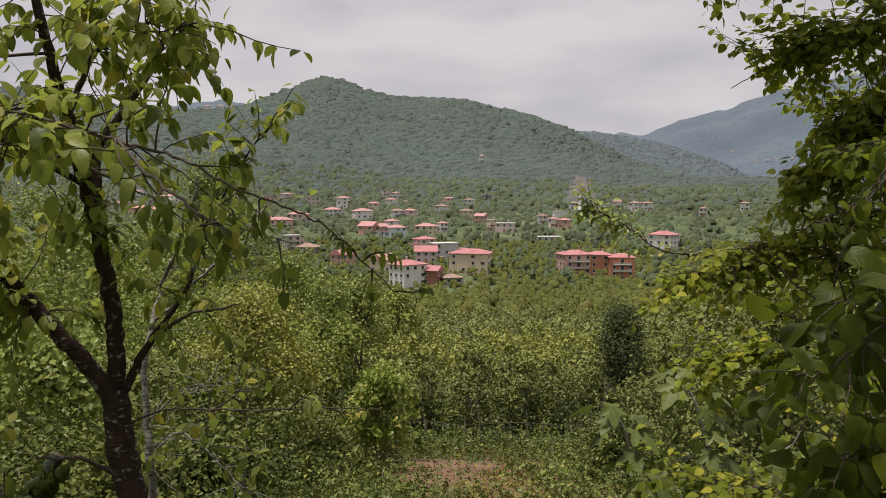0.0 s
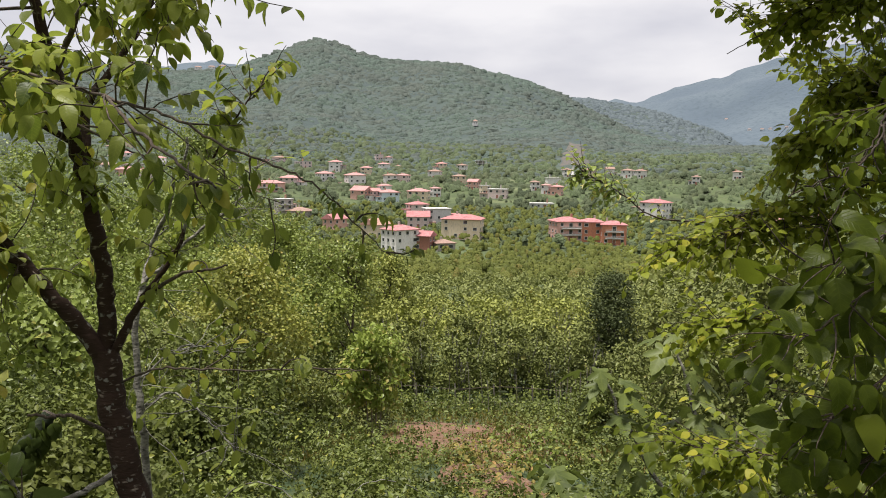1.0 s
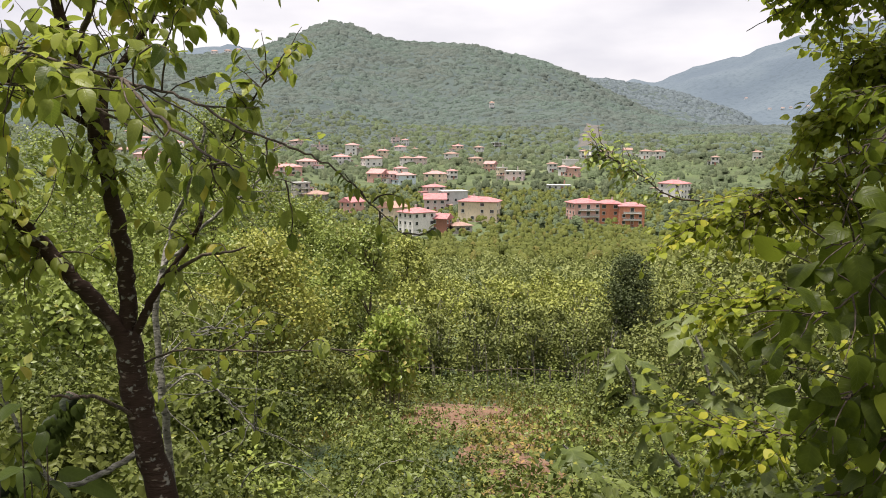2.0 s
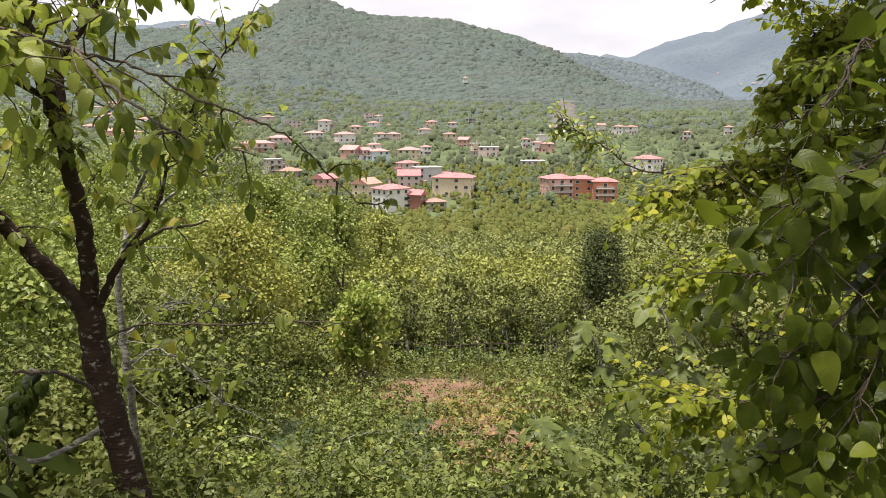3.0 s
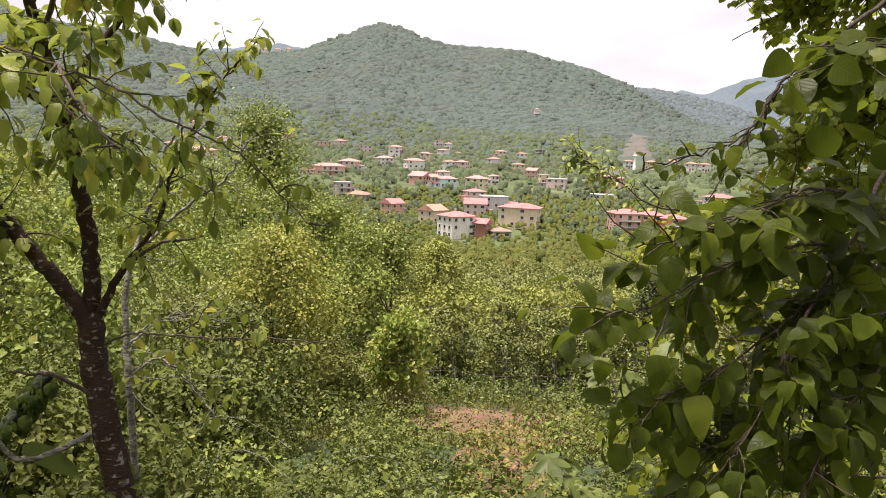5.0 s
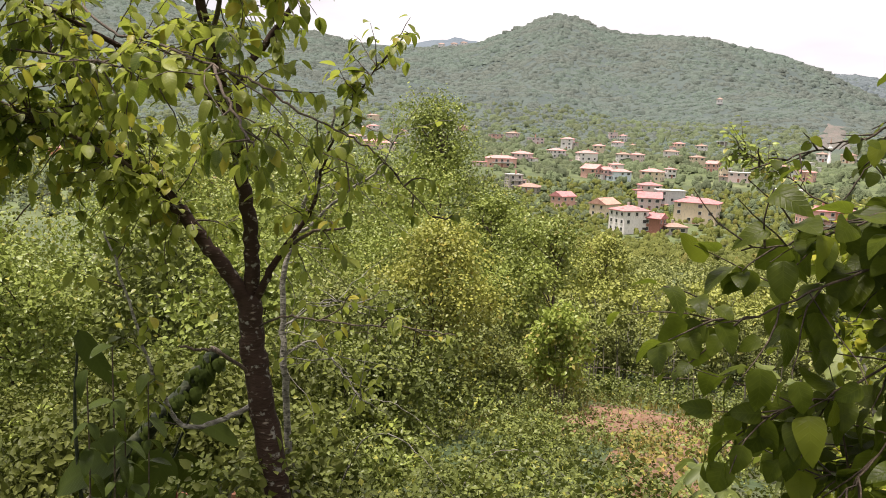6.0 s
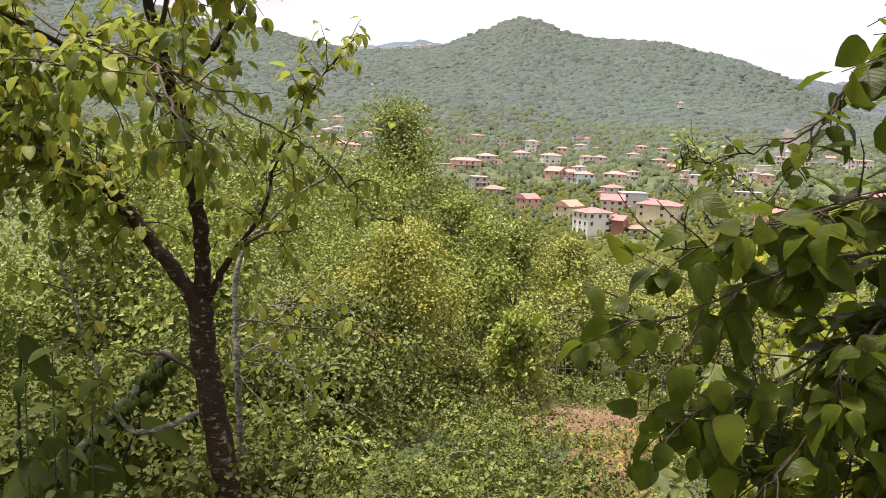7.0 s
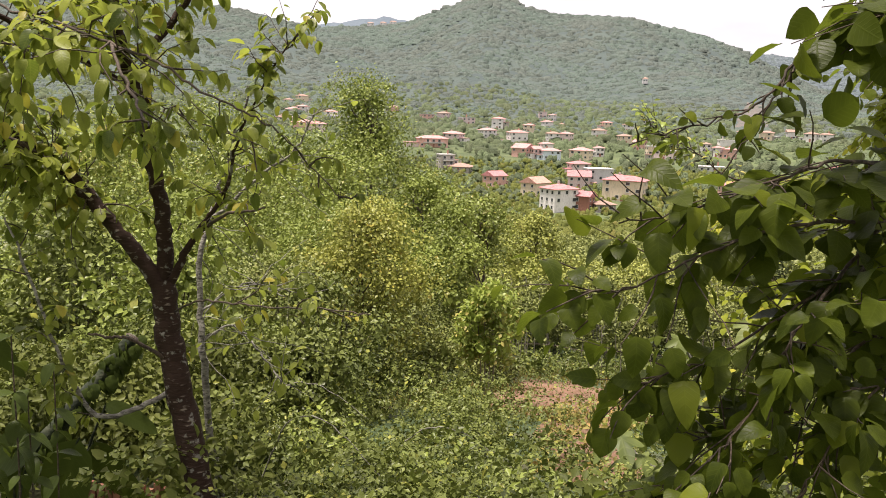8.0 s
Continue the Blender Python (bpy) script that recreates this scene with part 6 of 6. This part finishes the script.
spots, sprig = [], []
for nm, (pts, r0, many) in SUNNY_LIMBS.items():
    line = smooth_line(pts, 7, 0.002)
    r1 = 0.0025 if many else 0.05
    part_of(nm, mesh_of(nm, *tube(line, r1 + (r0 - r1) * np.linspace(1, 0, len(line)) ** (2.4 if many else 1), 8, 0.04), TWIG), sunny)
    young = nm == "sprig_bough"
    for k in range(many):
        u = 0.45 + 0.55 * math.sqrt((k + rng.random()) / many) if young else 0.25 + 0.75 * (k + rng.random()) / many
        i = min(len(line) - 2, int(u * (len(line) - 1)))
        head = unit(unit(line[i + 1] - line[i]) * 0.9 + rng.normal(scale=0.6, size=3) + (0, 0.05, -0.08))
        tw = grow(line[i], head, rng.uniform(0.08, 0.2) if young else rng.uniform(0.2, 0.48), 6, 0.12, -0.05)
        if not young and not all(inside_view_edge(q) for q in tw):
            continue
        part_of("twig", mesh_of("twig", *tube(tw, np.linspace(0.0028, 0.001, len(tw)), 4), TWIG), sunny)
        for j in range(1, len(tw)):
            row = hang(tw[j], tw[j] - tw[j - 1], j, rng.uniform(0.030, 0.048) if young else rng.uniform(0.034, 0.062), 0.34)
            (sprig if young else spots).append(row)
            if not young and rng.random() < 0.9:
                spots.append(hang((tw[j] + tw[j - 1]) / 2, tw[j] - tw[j - 1], j + 1, rng.uniform(0.034, 0.058), 0.34))
far_leaf = blade(5, 0.41, 0.20, 0.2, 0.74, 0.012, 0.7)
sunny_meshes = leaf_meshes("leaf", far_leaf, LEAF_LINDEN_LIT, [(0.05, 1.0), (0.3, 0.92), (0.5, 1.05)])
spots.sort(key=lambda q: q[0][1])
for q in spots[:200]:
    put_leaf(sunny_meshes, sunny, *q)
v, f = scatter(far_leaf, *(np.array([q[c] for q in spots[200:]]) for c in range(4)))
tagged(part_of("foliage", mesh_of("foliage", v, f, LEAF_LINDEN_LIT, flat=far_leaf), sunny), kind="stuff")
v, f = scatter(CHERRY_LEAF, *(np.array([q[c] for q in sprig]) for c in range(4)))
tagged(part_of("fresh_sprig", mesh_of("fresh_sprig", v, f, LEAF_LIME, flat=CHERRY_LEAF), sunny, "bright yellow-green young leaves"), kind="stuff")
tagged(sunny, "linden tree, leaves coloured sunlit yellowish green, on drooping boughs", "tree")

# ---- under the cherry: a leaning stump, a dusky broad-leaved plant, a slatted crate ----
stump = new("leaning_stump")
line = smooth_line([(-2.62, 3.33, -2.55), (-2.45, 3.4, -2.1), (-2.27, 3.45, -1.8), (-2.05, 3.55, -1.51), (-1.88, 3.7, -1.24)], 6, 0.006)
thick = np.linspace(0.060, 0.036, len(line))
part_of("trunk", mesh_of("trunk", *tube(line[11:], thick[11:], 12, 0.06), STUMP_BARK), stump)
part_of("lower_trunk", mesh_of("lower_trunk", *tube(line[:12], thick[:12] - 0.003, 12, 0.06), BARK_FLECKED), stump, "pale lichen-flecked bark")
end = unit(line[-1] - line[-3])
cap = tube(np.array([line[-1] - end * 0.004, line[-1] + end * 0.006, line[-1] + end * 0.008]), [0.036, 0.028, 0.002], 12, 0.06)
part_of("broken_end", mesh_of("broken_end", *cap, TWIG), stump, "dark broken end")
ivy_meshes = leaf_meshes("ivy_leaf", BROAD_LEAF, LEAF_BANANA, [(0.2, 1.0), (0.4, 1.1)])
for k in range(105):
    at = line[rng.integers(12, len(line))]
    out = unit(np.array([rng.normal(), -0.6 + 0.6 * rng.normal(), rng.normal() + 0.2]))
    put_leaf(ivy_meshes, stump, at + out * 0.05, out * 0.5 + (0.2, 0, -0.8), out, rng.uniform(0.05, 0.085)).name = "ivy_leaf"
tagged(stump, "leaning broken stump, mossy and overgrown with ivy", "stump")

dusky = new("dusky_plant")
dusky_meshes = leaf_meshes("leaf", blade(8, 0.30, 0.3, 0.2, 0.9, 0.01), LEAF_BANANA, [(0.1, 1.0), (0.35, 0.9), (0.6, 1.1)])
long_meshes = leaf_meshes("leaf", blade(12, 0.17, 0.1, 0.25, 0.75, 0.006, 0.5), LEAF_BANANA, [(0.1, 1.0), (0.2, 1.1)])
for base, axis, face, long in (((-1.60, 2.86, -1.44), (-0.30, 0, -0.80), (0.3, -1, 0.4), 0.62), ((-1.70, 2.76, -1.42), (-0.85, 0, -0.42), (0.1, -0.9, 0.8), 0.60), ((-2.00, 2.8, -0.93), (0.45, 0, -0.70), (-0.1, -1, 0.5), 0.30),
                               ((-1.78, 3.20, -1.62), (0.35, 0.1, -0.70), (0, -1, 0.6), 0.42), ((-1.92, 2.9, -1.62), (-0.30, 0, -0.80), (0, -1, 0.5), 0.50), ((-1.74, 3.25, -1.44), (0.75, 0.1, -0.35), (0, -0.7, 0.9), 0.28)):
    base = np.array(base)
    foot = np.array([-1.95 + 0.3 * (base[0] + 1.8), base[1] + 0.05, ground_z(-1.95, base[1]) - 0.05])
    stem = smooth_line([foot, foot * 0.45 + base * 0.55 + (-0.05, 0, 0.1), base], 6)
    part_of("stem", mesh_of("stem", *tube(stem, np.linspace(0.011, 0.005, len(stem)), 6), STUMP_BARK), dusky)
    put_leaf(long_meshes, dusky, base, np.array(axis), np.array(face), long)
for foot, tip in (((-1.28, 2.08, -1.94), (-1.16, 2.0, -0.7)), ((-1.32, 2.18, -1.98), (-1.2, 2.1, -0.91)), ((-1.29, 1.98, -1.92), (-1.17, 1.9, -0.75)), ((-1.38, 2.38, -2.04), (-1.26, 2.3, -0.89))):
    foot, tip = np.array(foot), np.array(tip)
    stem = smooth_line([foot, (foot + tip) / 2 + (0.02, 0, 0.05), tip], 6)
    part_of("stem", mesh_of("stem", *tube(stem, np.linspace(0.004, 0.002, len(stem)), 6), TWIG), dusky)
    for k in range(16):
        q = stem[int((0.35 + 0.65 * k / 15) * (len(stem) - 1))]
        a = k * 2.4 + rng.normal() * 0.3
        out = np.array([math.cos(a), math.sin(a), rng.uniform(-0.9, 0.2)])
        put_leaf(dusky_meshes, dusky, q, out, np.array([0, 0, 1.0]) + out * 0.3, rng.uniform(0.05, 0.10))
tagged(dusky, "shady plant with long dark green leaves", "plant")

crate = new("slatted_crate")
crate.matrix_basis = pose(-2.26, 4.02, ground_z(-2.26, 4.02) - 0.06, 0, 0, 6)
for k in range(10):
    x = -0.24 + k * 0.0525
    h = 0.30 + rng.normal() * 0.008
    part("slat", boxes((x - 0.02, x + 0.02, -0.012, 0.012, 0, h)), RUST, crate)
for z in (0.05, 0.23):
    part("rail", boxes((-0.27, 0.27, 0.014, 0.034, z, z + 0.035)), RUST, crate)
for x in (-0.285, 0.285):
    part("post", boxes((x - 0.02, x + 0.02, -0.02, 0.03, -0.1, 0.33)), RUST, crate)
    part("side_rail", boxes((x - 0.012, x + 0.012, 0.03, 0.5, 0.22, 0.26)), RUST, crate)
tagged(crate, "low rusty red slatted panel standing in the weeds", "crate")
